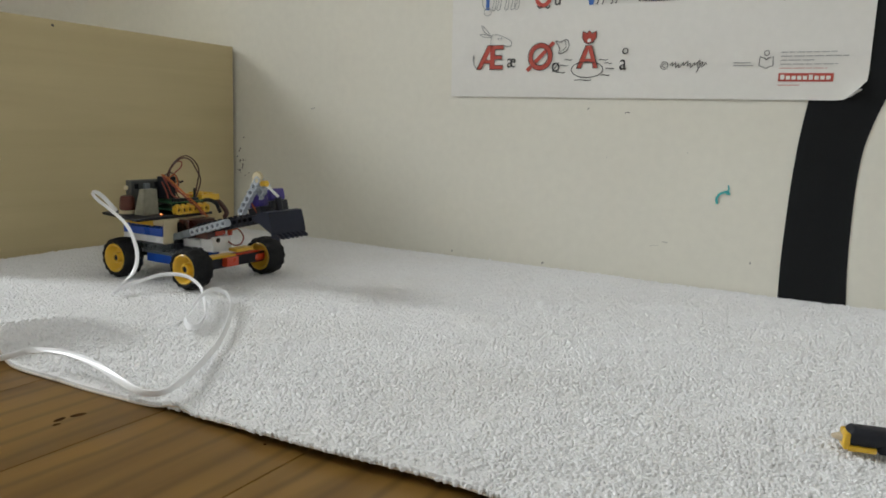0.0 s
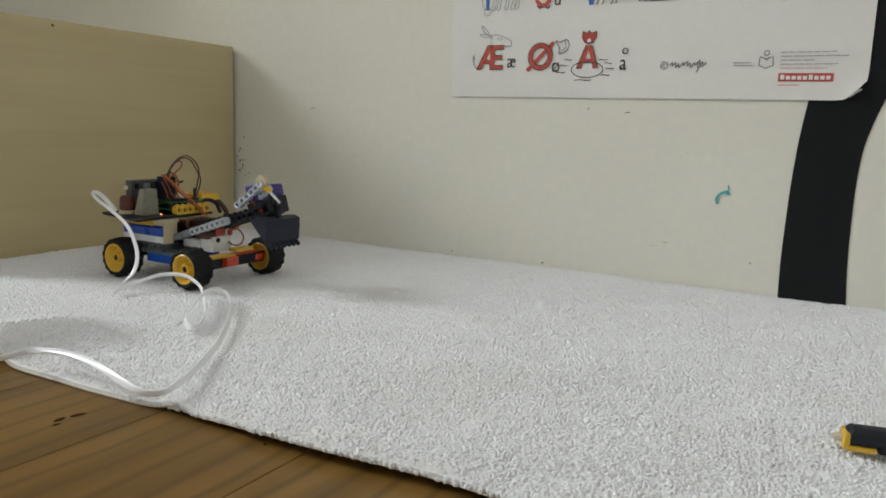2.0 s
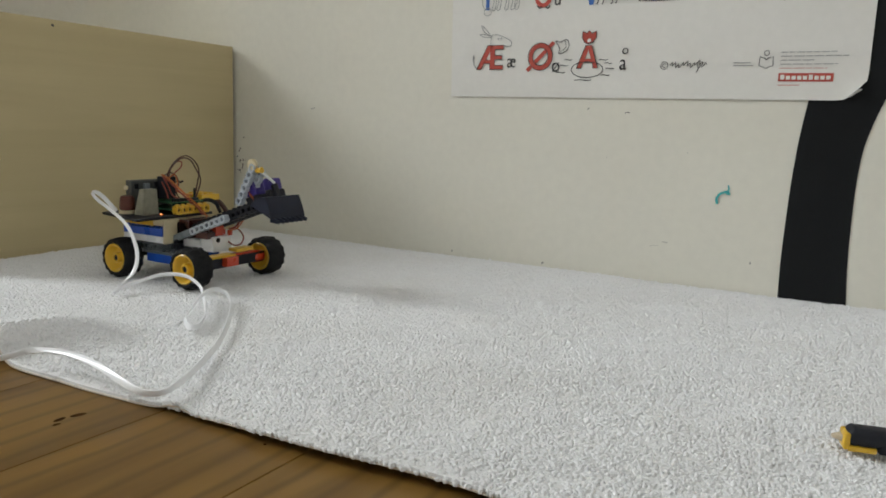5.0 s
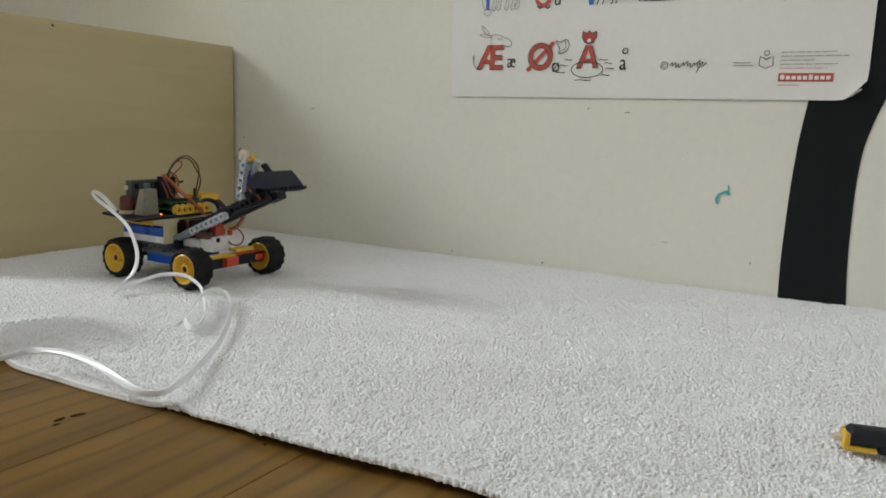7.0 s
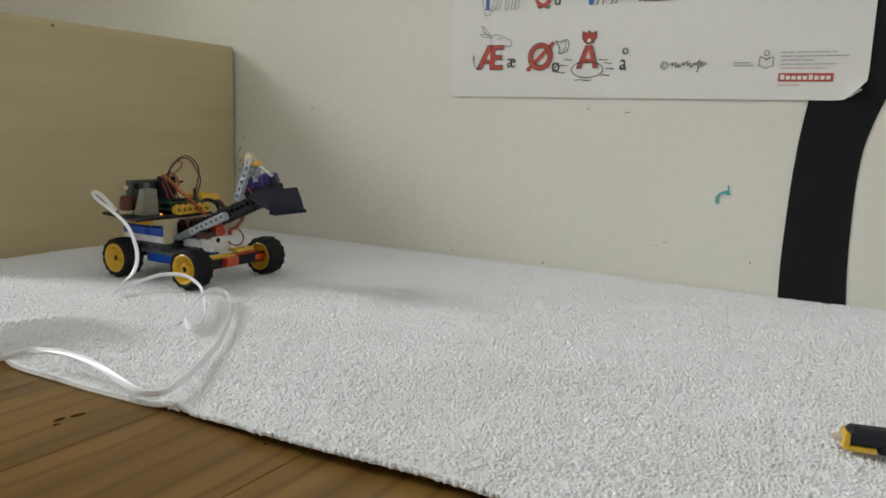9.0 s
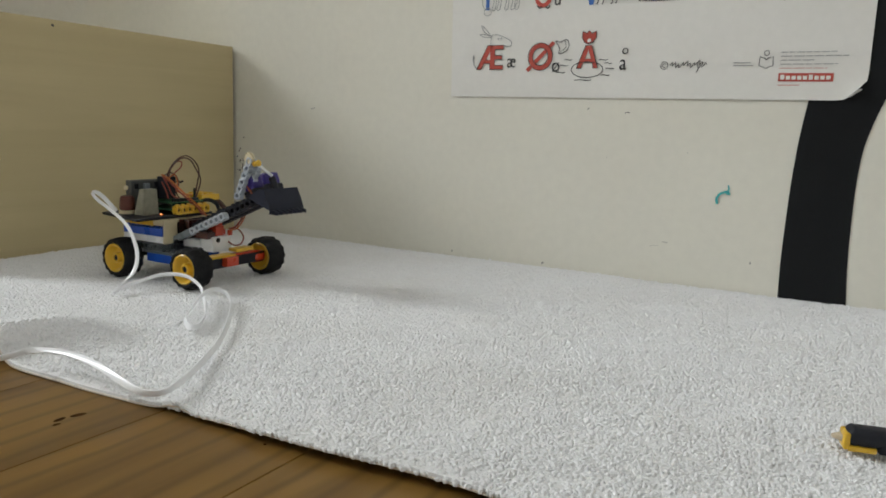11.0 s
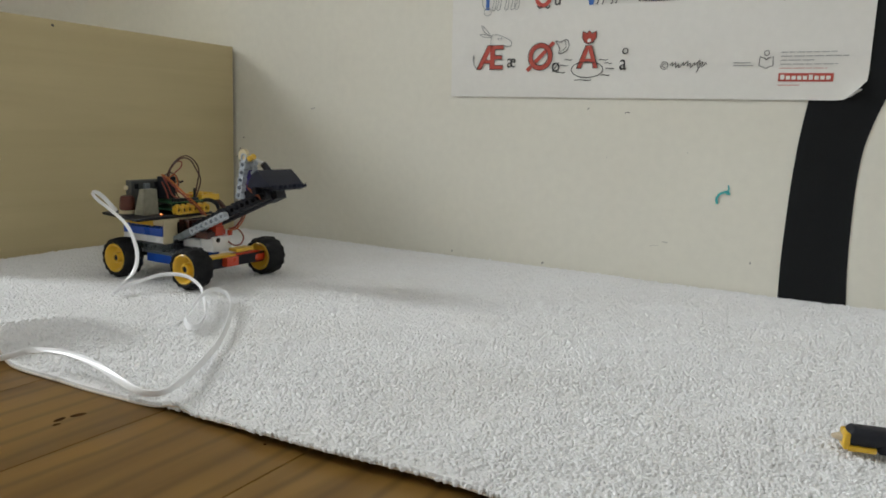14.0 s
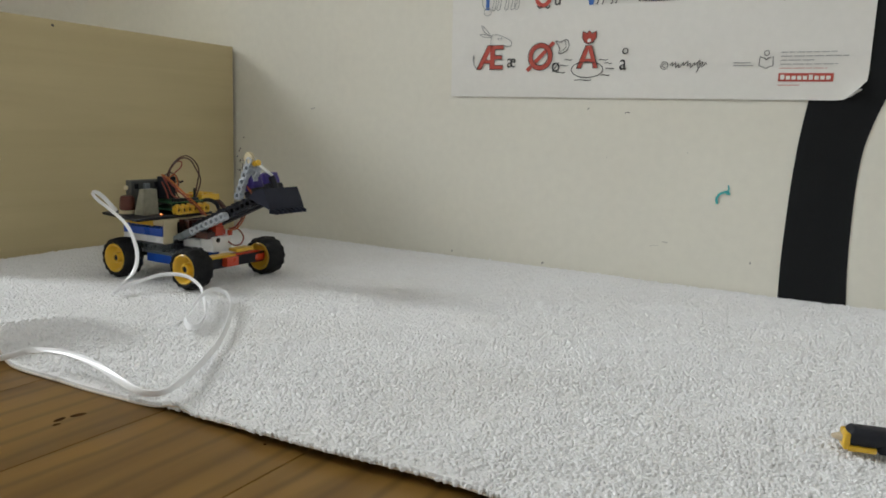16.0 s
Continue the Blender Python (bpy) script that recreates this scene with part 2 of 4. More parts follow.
f = box(-0.03, 0.03, -WW / 2, -WW / 2 + 0.04, -WH / 2, WH / 2)
box(-0.03, 0.03, WW / 2 - 0.04, WW / 2, -WH / 2, WH / 2, bm=f)
box(-0.03, 0.03, -WW / 2 + 0.04, WW / 2 - 0.04, -WH / 2, -WH / 2 + 0.04, bm=f)
box(-0.03, 0.03, -WW / 2 + 0.04, WW / 2 - 0.04, WH / 2 - 0.04, WH / 2, bm=f)
part("window_frame", f, M_WHITE, win)

floor = structure("floor", box(X0, X1, Y0, Y1, -0.1, -0.013), M_SCUFF, "oiled pine plank floor with dark seams", "floor")


# ---- low cabinet: a plain birch laminate side stands against the wall ----
def low_cabinet():
    c = tagged(new("low_cabinet"), "low beige birch-laminate cabinet standing against the white wall", "cabinet")
    c.location = (0, -0.006, 0)
    H, D, L = 0.2935, 0.50, 0.42
    part("side_panel", box(-0.018, 0, -D, 0, -0.009, H, 0.0012, seg=2), M_BOARD, c, "beige birch-laminate panel with a small dark knot")
    part("side_panel", box(-L, -L + 0.018, -D, 0, -0.009, H, 0.0012), M_BOARD, c)
    part("top_panel", box(-L + 0.018, -0.018, -D + 0.002, -0.001, H - 0.020, H - 0.002), M_BOARD, c)
    part("back_panel", box(-L + 0.018, -0.018, -0.012, -0.003, 0.02, H - 0.021), M_BOARD, c)
    part("front_panel", box(-L + 0.020, -0.020, -D + 0.001, -D + 0.019, 0.0, H - 0.022), M_BOARD, c)
    part("knot", lathe([(0.0022, -0.0002), (0.0014, 0.0004)], 10, "X", m=Matrix.Translation((0, -0.3099, 0.2862))), M_SCUFF, c)
    return c


low_cabinet()


# ---- rug ----
RUG_X0, RUG_X1, RUG_Y0, RUG_Y1 = 0.002, 1.20, -0.6145, -0.002


def rug_edge(x):
    return RUG_Y0 + 0.004 * np.sin(9 * x + 0.4) - 0.002 * np.sin(31 * x) - 0.006 * np.clip((0.445 - x) / 0.06, 0, 1)


def rug_height(x, y):
    """Waves and folds of the rug; 0 where it lies flat. Works on arrays."""
    # a fold that curls round from the front edge and dies out towards the middle
    dx, dy = x - 0.437, y + 0.612
    far = np.hypot(dx, dy) - 0.073
    turn = np.degrees(np.arctan2(dy, -dx))
    along = 0.0215 / (1 + np.exp((turn - 66) / 9.0)) * np.clip((y + 0.640) / 0.022, 0, 1) * (turn > -90)
    h = along * np.where(far > 0, np.exp(-(far / 0.034) ** 2), np.exp(-(far / 0.016) ** 2))
    h = h + 0.0042 / (1 + np.exp((turn - 48) / 8.0)) * np.clip((y + 0.640) / 0.022, 0, 1) * np.exp(-((far - 0.045) / 0.011) ** 2)
    # soft waves across the rest
    h = h + 0.0013 * np.sin(21 * x - 33 * y + 2.0 * np.sin(7 * x)) * np.clip((x - 0.40) / 0.12, 0, 1) * np.clip((-0.30 - y) / 0.15, 0, 1)
    h = h + 0.0007 * np.sin(14 * x + 3 * y) * np.sin(11 * y + 1) + 0.0005 * np.sin(37 * x - 21 * y) * np.sin(19 * y + 7 * x)
    lift = np.clip((y - RUG_Y0) / 0.05, 0, 1)
    h = h + (-0.0022 + 0.0028 * np.clip((x - 0.47) / 0.12, 0, 1)) * (1 - lift) ** 2
    return h


def rug():
    r = tagged(new("rug"), "off-white short-pile rug lying rumpled on the pine floor", "rug")
    nx, ny = 310, 124
    xs = np.linspace(RUG_X0, RUG_X1, nx)
    for name, above, below, material, label in (("weave", -0.0023, -0.0044, M_RUG, "off-white woven ground"), ("backing", -0.0045, -0.0054, M_BACKING, "thin tan woven backing")):
        bm = bmesh.new()
        top, bot = [], []
        for j in range(ny):
            a, b = [], []
            for x in xs:
                e = rug_edge(x)
                e += 0.0030 if name == "weave" else 0.0022
                y = e + (RUG_Y1 - e) * j / (ny - 1)
                h = float(rug_height(x, y))
                a.append(bm.verts.new((x, y, h + above)))
                b.append(bm.verts.new((x, y, h + below)))
            top.append(a)
            bot.append(b)
        for j in range(ny - 1):
            for i in range(nx - 1):
                bm.faces.new((top[j][i], top[j][i + 1], top[j + 1][i + 1], top[j + 1][i]))
                bm.faces.new((bot[j][i], bot[j + 1][i], bot[j + 1][i + 1], bot[j][i + 1]))
        for i in range(nx - 1):
            for j in (0, ny - 1):
                bm.faces.new((top[j][i], bot[j][i], bot[j][i + 1], top[j][i + 1]))
        for j in range(ny - 1):
            for i in (0, nx - 1):
                bm.faces.new((top[j][i], top[j + 1][i], bot[j + 1][i], bot[j][i]))
        part(name, bm, material, r, label)
    # pile: short bent tufts of yarn
    rng = np.random.default_rng(5)
    step = 0.0023
    gx, gy = np.meshgrid(np.arange(RUG_X0 + 0.002, RUG_X1 - 0.001, step), np.arange(RUG_Y0 - 0.024, RUG_Y1 - 0.001, step))
    gx = (gx + rng.uniform(-0.5, 0.5, gx.shape) * step).ravel()
    gy = (gy + rng.uniform(-0.5, 0.5, gy.shape) * step).ravel()
    keep = gy > rug_edge(gx) + 0.0003 + rng.random(len(gx)) ** 2 * 0.0030 + 0.0032 * np.clip((0.600 - gx) / 0.09, 0, 1)
    gx, gy = gx[keep], gy[keep]
    n = len(gx)
    base = rug_height(gx, gy)
    ang = rng.uniform(0, 2 * np.pi, n)
    lean = rng.uniform(0.0002, 0.0012, n)
    # the pile lies in drifts
    drift = 3.0 * np.sin(31 * gx + 14 * gy) + 2.5 * np.sin(57 * gx - 67 * gy) + 2.0 * np.sin(13 * gx - 41 * gy + 1.3)
    lx = np.cos(ang) * lean + 0.00035 * np.cos(drift)
    ly = np.sin(ang) * lean + 0.00035 * np.sin(drift)
    # neighbouring tufts cling together in knots a few of them wide
    cell = rng.uniform(-1, 1, (400, 800))
    u, v = (gx - RUG_X0) / 0.0052, (gy - RUG_Y0 + 0.03) / 0.0052
    iu, iv = u.astype(int), v.astype(int)
    fu, fv = u - iu, v - iv
    fu, fv = fu * fu * (3 - 2 * fu), fv * fv * (3 - 2 * fv)
    clump = (cell[iv, iu] * (1 - fu) + cell[iv, iu + 1] * fu) * (1 - fv) + (cell[iv + 1, iu] * (1 - fu) + cell[iv + 1, iu + 1] * fu) * fv
    tall = rng.uniform(0.0034, 0.0042, n) * (1 + 0.21 * clump) + 0.0006 * (rng.random(n) > 0.96)
    wide = rng.uniform(0.0012, 0.0020, n)
    rim = np.clip(1 - (gy - rug_edge(gx)) / 0.006, 0, 1)
    ly = ly - 0.0022 * rim * rng.random(n)
    tall = tall * (1 - 0.35 * rim)
    verts = np.zeros((n, 9, 3))
    for level, (f, s) in enumerate(((0.0, 0.8), (0.72, 1.0))):
        for k in range(4):
            a = ang + k * np.pi / 2
            v = verts[:, level * 4 + k]
            v[:, 0] = gx + lx * f ** 1.6 + np.cos(a) * wide * s
            v[:, 1] = gy + ly * f ** 1.6 + np.sin(a) * wide * s
            v[:, 2] = base - 0.0048 + tall * f
    verts[:, 8] = np.stack((gx + lx, gy + ly, base - 0.0048 + tall), 1)
    verts[..., 1] = np.minimum(verts[..., 1], -0.0006)
    tri = []
    for k in range(4):
        p, q = k, (k + 1) % 4
        tri += [(p, q, q + 4), (p, q + 4, p + 4), (p + 4, q + 4, 8)]
    tri = np.array(tri)
    faces = (tri[None] + (np.arange(n) * 9)[:, None, None]).reshape(-1, 3)
    me = bpy.data.meshes.new("fleece")
    me.vertices.add(n * 9)
    me.vertices.foreach_set("co", verts.reshape(-1))
    me.loops.add(len(faces) * 3)
    me.loops.foreach_set("vertex_index", faces.reshape(-1).astype(np.int32))
    me.polygons.add(len(faces))
    me.polygons.foreach_set("loop_start", np.arange(len(faces), dtype=np.int32) * 3)
    me.update(calc_edges=True)
    me.materials.append(M_RUG)
    me.shade_smooth()
    pile = new("fleece", me)
    pile.parent = r
    tagged(pile, "dense off-white wool tufts, slightly soiled", kind="stuff")
    return r


rug()


# ---- wall decoration ----
def flat(points, y=-0.0006, thick=0.0005):
    """A thin flat shape on the wall from (x, z) points."""
    bm = bmesh.new()
    a = [bm.verts.new((px, y, pz)) for px, pz in points]
    b = [bm.verts.new((px, y - thick, pz)) for px, pz in points]
    bm.faces.new(a)
    bm.faces.new(b)
    for i in range(len(points)):
        j = (i + 1) % len(points)
        bm.faces.new((a[i], a[j], b[j], b[i]))
    return bm


def stroke(points, width, y, bm=None, steps=5, closed=False):
    """A drawn line of even width through (x, z) points, lying on the plane y."""
    bm = bm or bmesh.new()
    pts = [Vector((p[0], 0, p[1])) for p in points]
    if closed:
        pts = pts + [pts[0]]
    pts = spline(pts, steps) if steps > 1 else pts
    prev = None
    for i, p in enumerate(pts):
        d = (pts[min(i + 1, len(pts) - 1)] - pts[max(i - 1, 0)]).normalized()
        s = Vector((-d.z, 0, d.x)) * width / 2
        cur = (bm.verts.new((p.x + s.x, y, p.z + s.z)), bm.verts.new((p.x - s.x, y, p.z - s.z)))
        if prev:
            bm.faces.new((prev[0], prev[1], cur[1], cur[0]))
        prev = cur
    return bm


def black_stripe():
    """The foot of a large black wall sticker, a trunk that bends to the right as it rises."""
    left = [(0.8398, -0.006), (0.8392, 0.054), (0.8421, 0.1435), (0.8489, 0.2116), (0.862, 0.29), (0.885, 0.37), (0.92, 0.45)]
    right = [(0.9092, -0.006), (0.9053, 0.0613), (0.9059, 0.1471), (0.9144, 0.1951), (0.934, 0.25), (0.962, 0.32), (1.0, 0.39)]
    l = [(v.x, v.z) for v in spline([(a, 0, b) for a, b in left], 6)]
    r = [(v.x, v.z) for v in spline([(a, 0, b) for a, b in right], 6)]
    bm = bmesh.new()
    pairs = [(bm.verts.new((a[0], -0.0008, a[1])), bm.verts.new((b[0], -0.0008, b[1]))) for a, b in zip(l, r)]
    for p, q in zip(pairs, pairs[1:]):
        bm.faces.new((p[0], p[1], q[1], q[0]))
    return tagged(mesh_ob("wall_sticker", bm, M_BLACKSTICK), "black vinyl tree-trunk sticker on the white wall", "sticker")


black_stripe()


def lettering(name, body, size, x, z, y, material, parent, sx=1.0, bold=0.0):
    cu = bpy.data.curves.new(name, "FONT")
    cu.body, cu.size, cu.offset = body, size, bold
    tmp = bpy.data.objects.new(name, cu)
    scene.collection.objects.link(tmp)
    bpy.context.view_layer.update()
    me = bpy.data.meshes.new_from_object(tmp.evaluated_get(bpy.context.evaluated_depsgraph_get()))
    bpy.data.objects.remove(tmp)
    me.materials.clear()
    me.materials.append(material)
    me.transform(pose(x, y, z, 90) @ Matrix.Diagonal((sx, 1, 1, 1)))
    ob = new(name, me)
    ob.parent = parent
    return ob


def lines(name, bm, material, parent, label=""):
    """Each separate line of a drawing becomes a part of its own."""
    left = set(bm.verts)
    while left:
        stack, isle = [left.pop()], []
        while stack:
            v = stack.pop()
            isle.append(v)
            for e in v.link_edges:
                o = e.other_vert(v)
                if o in left:
                    left.discard(o)
                    stack.append(o)
        one = bmesh.new()
        twin = {v: one.verts.new(v.co) for v in sorted(isle, key=lambda q: tuple(q.co))}
        for f in sorted({f for v in isle for f in v.link_faces}, key=lambda q: tuple(q.calc_center_median())):
            one.faces.new([twin[v] for v in f.verts])
        part(name, one, material, parent, label)
    bm.free()


def poster():
    p = tagged(new("alphabet_poster"), "white paper alphabet poster with red and blue letters on the wall", "poster")
    x0, x1, z0, z1 = 0.4045, 0.9045, 0.2190, 0.72
    bm = bmesh.new()
    # the lower right corner is folded over and lifts off the wall
    nx, nz = 50, 50
    grid = []
    for j in range(nz + 1):
        row = []
        for i in range(nx + 1):
            px, pz = x0 + (x1 - x0) * i / nx, z0 + (z1 - z0) * j / nz
            px += -0.003 * min(1, (pz - z0) / 0.15) * (1 - i / nx)
            y = -0.0020 - 0.0003 * math.sin(7 * px + 2) * math.sin(9 * pz) ** 2
            k = ((px - x1) + 0.0115) + ((z0 + 0.0100) - pz)
            cut = max(0.0, k)
            px -= cut * 0.45
            pz += cut * 0.45
            y -= cut * 0.35
            row.append(bm.verts.new((px, y, pz)))
        grid.append(row)
    for j in range(nz):
        for i in range(nx):
            bm.faces.new((grid[j][i], grid[j][i + 1], grid[j + 1][i + 1], grid[j + 1][i]))
    part("sheet", bm, M_PAPER, p, "white paper sheet with a dog-eared corner", smooth=40)
    b = bmesh.new()
    b.faces.new([b.verts.new(q) for q in ((x1 - 0.0190, -0.0048, z0 + 0.0020), (x1 - 0.0060, -0.0048, z0 + 0.0125), (x1 - 0.0040, -0.0080, z0 + 0.0110), (x1 - 0.0125, -0.0090, z0 + 0.0050))])
    part("dog_ear", b, M_PAPER, p, "curled paper corner")
    Y = -0.0026
    lw = 0.0009
    # bottom row of letters
    def solid(name, pts, material=M_INK_RED, y=Y):
        b = bmesh.new()
        b.faces.new([b.verts.new((a, y, c)) for a, c in pts])
        bmesh.ops.triangulate(b, faces=b.faces[:])
        o = part(name, b, material, p)
        part("outline", stroke(pts, lw, y - 0.0004, steps=1, closed=True), M_INK, o)
        return o
    # Æ
    ax, az, ah = 0.4425, 0.2545, 0.0310
    b = bmesh.new()
    def quad(pts):
        b.faces.new([b.verts.new((ax + u * 0.0385, Y, az + v * ah)) for u, v in pts])
    quad([(0.0, 0), (0.17, 0), (0.60, 1), (0.40, 1)])
    quad([(0.50, 0), (0.68, 0), (0.68, 1), (0.50, 1)])
    quad([(0.68, 0), (1.0, 0), (1.0, 0.17), (0.68, 0.17)])
    quad([(0.68, 0.42), (0.95, 0.42), (0.95, 0.58), (0.68, 0.58)])
    quad([(0.68, 0.83), (1.0, 0.83), (1.0, 1), (0.68, 1)])
    quad([(0.24, 0.25), (0.50, 0.25), (0.50, 0.40), (0.31, 0.40)])
    bmesh.ops.remove_doubles(b, verts=b.verts[:], dist=0.00002)
    ae = part("letter", b, M_INK_RED, p, "red capital letter AE ligature")
    rim = [(0, 0), (0.17, 0), (0.27, 0.25), (0.5, 0.25), (0.5, 0), (1, 0), (1, 0.17), (0.68, 0.17), (0.68, 0.42), (0.95, 0.42), (0.95, 0.58), (0.68, 0.58), (0.68, 0.83), (1, 0.83), (1, 1), (0.40, 1)]
    part("outline", stroke([(ax + u * 0.0385, az + v * ah) for u, v in rim], lw, Y - 0.0003, steps=1, closed=True), M_INK, ae)
    # Ø
    b = bmesh.new()
    cx, cz = 0.5335, 0.2700
    ring = [(cx + 0.0135 * math.cos(a), cz + 0.0140 * math.sin(a)) for a in [2 * math.pi * i / 24 for i in range(24)]]
    stroke(ring, 0.0056, Y, bm=b, steps=1, closed=True)
    stroke([(cx - 0.0175, cz - 0.0175), (cx + 0.0175, cz + 0.0175)], 0.0050, Y - 0.0003, bm=b, steps=1)
    part("letter", b, M_INK_RED, p, "red capital letter O with a slash")
    b = stroke([(cx + 0.0168 * math.cos(a), cz + 0.0172 * math.sin(a)) for a in [2 * math.pi * i / 24 for i in range(24)]], lw, Y - 0.0006, steps=1, closed=True)
    stroke([(cx + 0.0104 * math.cos(a), cz + 0.0110 * math.sin(a)) for a in [2 * math.pi * i / 24 for i in range(24)]], lw, Y - 0.0006, steps=1, closed=True, bm=b)
    part("outline", b, M_INK, p)
    # axe head drawn at the slash
    b = stroke([(0.553, 0.2895), (0.560, 0.2875), (0.568, 0.2905), (0.5715, 0.283), (0.567, 0.276), (0.558, 0.2735), (0.559, 0.280), (0.553, 0.2895)], lw, Y, steps=3)
    stroke([(0.566, 0.289), (0.567, 0.281), (0.560, 0.2755)], lw * 0.7, Y, bm=b, steps=3)
    lines("drawing", b, M_INK, p, "line drawing of an axe head")
    # Å with a flower for its ring
    ax2 = 0.5830
    b = bmesh.new()
    for pts in ([(0, 0), (0.22, 0), (0.58, 1), (0.38, 1)], [(0.78, 0), (1.0, 0), (0.68, 1), (0.46, 1)], [(0.27, 0.26), (0.73, 0.26), (0.69, 0.42), (0.33, 0.42)]):
        b.faces.new([b.verts.new((ax2 + u * 0.0275, Y - 0.0001 * k, 0.2550 + v * 0.0275)) for k, (u, v) in enumerate(pts)])
    la = part("letter", b, M_INK_RED, p, "red capital letter A")
    rim = [(0, 0), (0.22, 0), (0.28, 0.26), (0.72, 0.26), (0.78, 0), (1, 0), (0.66, 1), (0.38, 1)]
    part("outline", stroke([(ax2 + u * 0.0275, 0.2550 + v * 0.0275) for u, v in rim], lw, Y - 0.0006, steps=1, closed=True), M_INK, la)
    crown = [(0.5905, 0.2990), (0.5945, 0.2965), (0.5970, 0.2995), (0.6000, 0.2965), (0.6045, 0.2990), (0.6045, 0.2915), (0.6010, 0.2860), (0.5965, 0.2845), (0.5925, 0.2865), (0.5900, 0.2920)]
    crown = [(0.5973 + (u - 0.5973) * 1.25, 0.2845 + (v - 0.2845) * 1.05) for u, v in crown]
    solid("letter_ring", crown)
    b = lathe([(0.0024, -0.0001), (0.0024, 0.0001)], 14, "Y", m=Matrix.Translation((0.5975, Y - 0.0006, 0.2885)))
    part("letter_ring", b, M_PAPER, p)
    b = stroke([(0.5965 + 0.0205 * math.cos(a), 0.2535 + 0.0098 * math.sin(a)) for a in [2 * math.pi * i / 20 for i in range(20)]], lw, Y - 0.0001, steps=1, closed=True)
    for u, v, l in ((0.5665, 0.2655, 0.010), (0.560, 0.2585, 0.011), (0.556, 0.2500, 0.012), (0.611, 0.2650, 0.012), (0.618, 0.2610, 0.010), (0.620, 0.2545, 0.011), (0.615, 0.2465, 0.011), (0.581, 0.2405, 0.022)):
        stroke([(u, v), (u + l * 0.35, v + 0.0006), (u + l * 0.7, v - 0.0004), (u + l, v + 0.0002)], lw, Y, bm=b, steps=3)
    lines("drawing", b, M_INK, p, "line drawing of a pond with ripples")
    # donkey behind the first letter
    b = stroke([(0.462, 0.2860), (0.4625, 0.2960), (0.4655, 0.2990), (0.474, 0.2985), (0.4855, 0.2935), (0.4915, 0.2900), (0.4915, 0.2850), (0.486, 0.2835), (0.480, 0.2860)], lw, Y, steps=4)
    stroke([(0.4625, 0.2965), (0.4565, 0.3040), (0.4475, 0.3115), (0.452, 0.3030), (0.4610, 0.2975)], lw, Y, bm=b, steps=4)
    stroke([(0.4620, 0.2975), (0.4510, 0.3000), (0.4455, 0.2995), (0.452, 0.2965), (0.4620, 0.2960)], lw, Y, bm=b, steps=4)
    stroke([(0.4425, 0.2560), (0.4385, 0.2600), (0.4365, 0.2680)], lw, Y, bm=b, steps=4)
    stroke([(0.4365, 0.2660), (0.4375, 0.2730)], lw * 2, Y, bm=b, steps=2)
    stroke([(0.4725, 0.2945), (0.4735, 0.2925)], lw * 1.8, Y, bm=b, steps=1)
    stroke([(0.4765, 0.2950), (0.4775, 0.2930)], lw * 1.8, Y, bm=b, steps=1)
    lines("drawing", b, M_INK_GREY, p, "thin line drawing of a donkey head")
    lettering("small_letter", "\u00e6", 0.0250, 0.4865, 0.2570, Y, M_INK, p, 0.8)
    lettering("small_letter", "\u00f8", 0.0250, 0.5490, 0.2510, Y, M_INK, p, 0.85)
    lettering("small_letter", "a", 0.0265, 0.6370, 0.2530, Y, M_INK, p, 0.80)
    b = stroke([(0.6435 + 0.0032 * math.cos(a), 0.2750 + 0.0032 * math.sin(a)) for a in [2 * math.pi * i / 14 for i in range(14)]], 0.0012, Y, steps=1, closed=True)
    part("small_letter", b, M_INK, p)
    # feet of the row above
    b = bmesh.new()
    b.faces.new([b.verts.new((u, Y, v)) for u, v in ((0.4525, 0.3310), (0.4575, 0.3310), (0.4580, 0.375), (0.4520, 0.375))])
    part("letter", b, M_INK_BLUE, p, "blue capital letter, cropped")
    b = stroke([(0.4555 + 0.0052 * math.cos(a), 0.3285 + 0.0048 * math.sin(a)) for a in [2 * math.pi * i / 16 for i in range(16)]], lw, Y - 0.0003, steps=1, closed=True)
    stroke([(0.447, 0.346), (0.4475, 0.338), (0.4505, 0.333)], lw, Y, bm=b, steps=3)
    for u in (0.463, 0.470, 0.481, 0.490, 0.496):
        stroke([(u, 0.350), (u + 0.001, 0.340), (u - 0.0015, 0.3315), (u + 0.003, 0.3310), (u + 0.0045, 0.342), (u + 0.005, 0.350)], lw, Y, bm=b, steps=3)
    lines("drawing", b, M_INK_GREY, p, "thin line drawing of animal legs")
    b = stroke([(0.5245, 0.375), (0.5245, 0.343), (0.529, 0.3350), (0.5335, 0.3335), (0.538, 0.3350), (0.5425, 0.343), (0.5425, 0.375)], 0.0052, Y, steps=4)
    part("letter", b, M_INK_RED, p, "red capital letter U, cropped")
    b = stroke([(0.525, 0.3335), (0.529, 0.3300), (0.531, 0.3325)], 0.0016, Y, steps=3)
    stroke([(0.537, 0.3320), (0.540, 0.3295), (0.543, 0.3330)], 0.0016, Y, bm=b, steps=3)
    lines("drawing", b, M_INK, p)
    lettering("small_letter", "u", 0.0250, 0.5475, 0.3330, Y, M_INK, p, 0.85)
    b = bmesh.new()
    b.faces.new([b.verts.new((u, Y, v)) for u, v in ((0.5945, 0.3310), (0.5995, 0.3310), (0.609, 0.372), (0.584, 0.372))])
    part("letter", b, M_INK_BLUE, p, "blue capital letter V, cropped")
    for k, u in enumerate((0.605, 0.6115, 0.623, 0.6285)):
        part("drawing", stroke([(u + 0.003, 0.352), (u + 0.001, 0.341), (u, 0.3325), (u - 0.002, 0.3320)], 0.0012, Y, steps=3), M_INK, p)
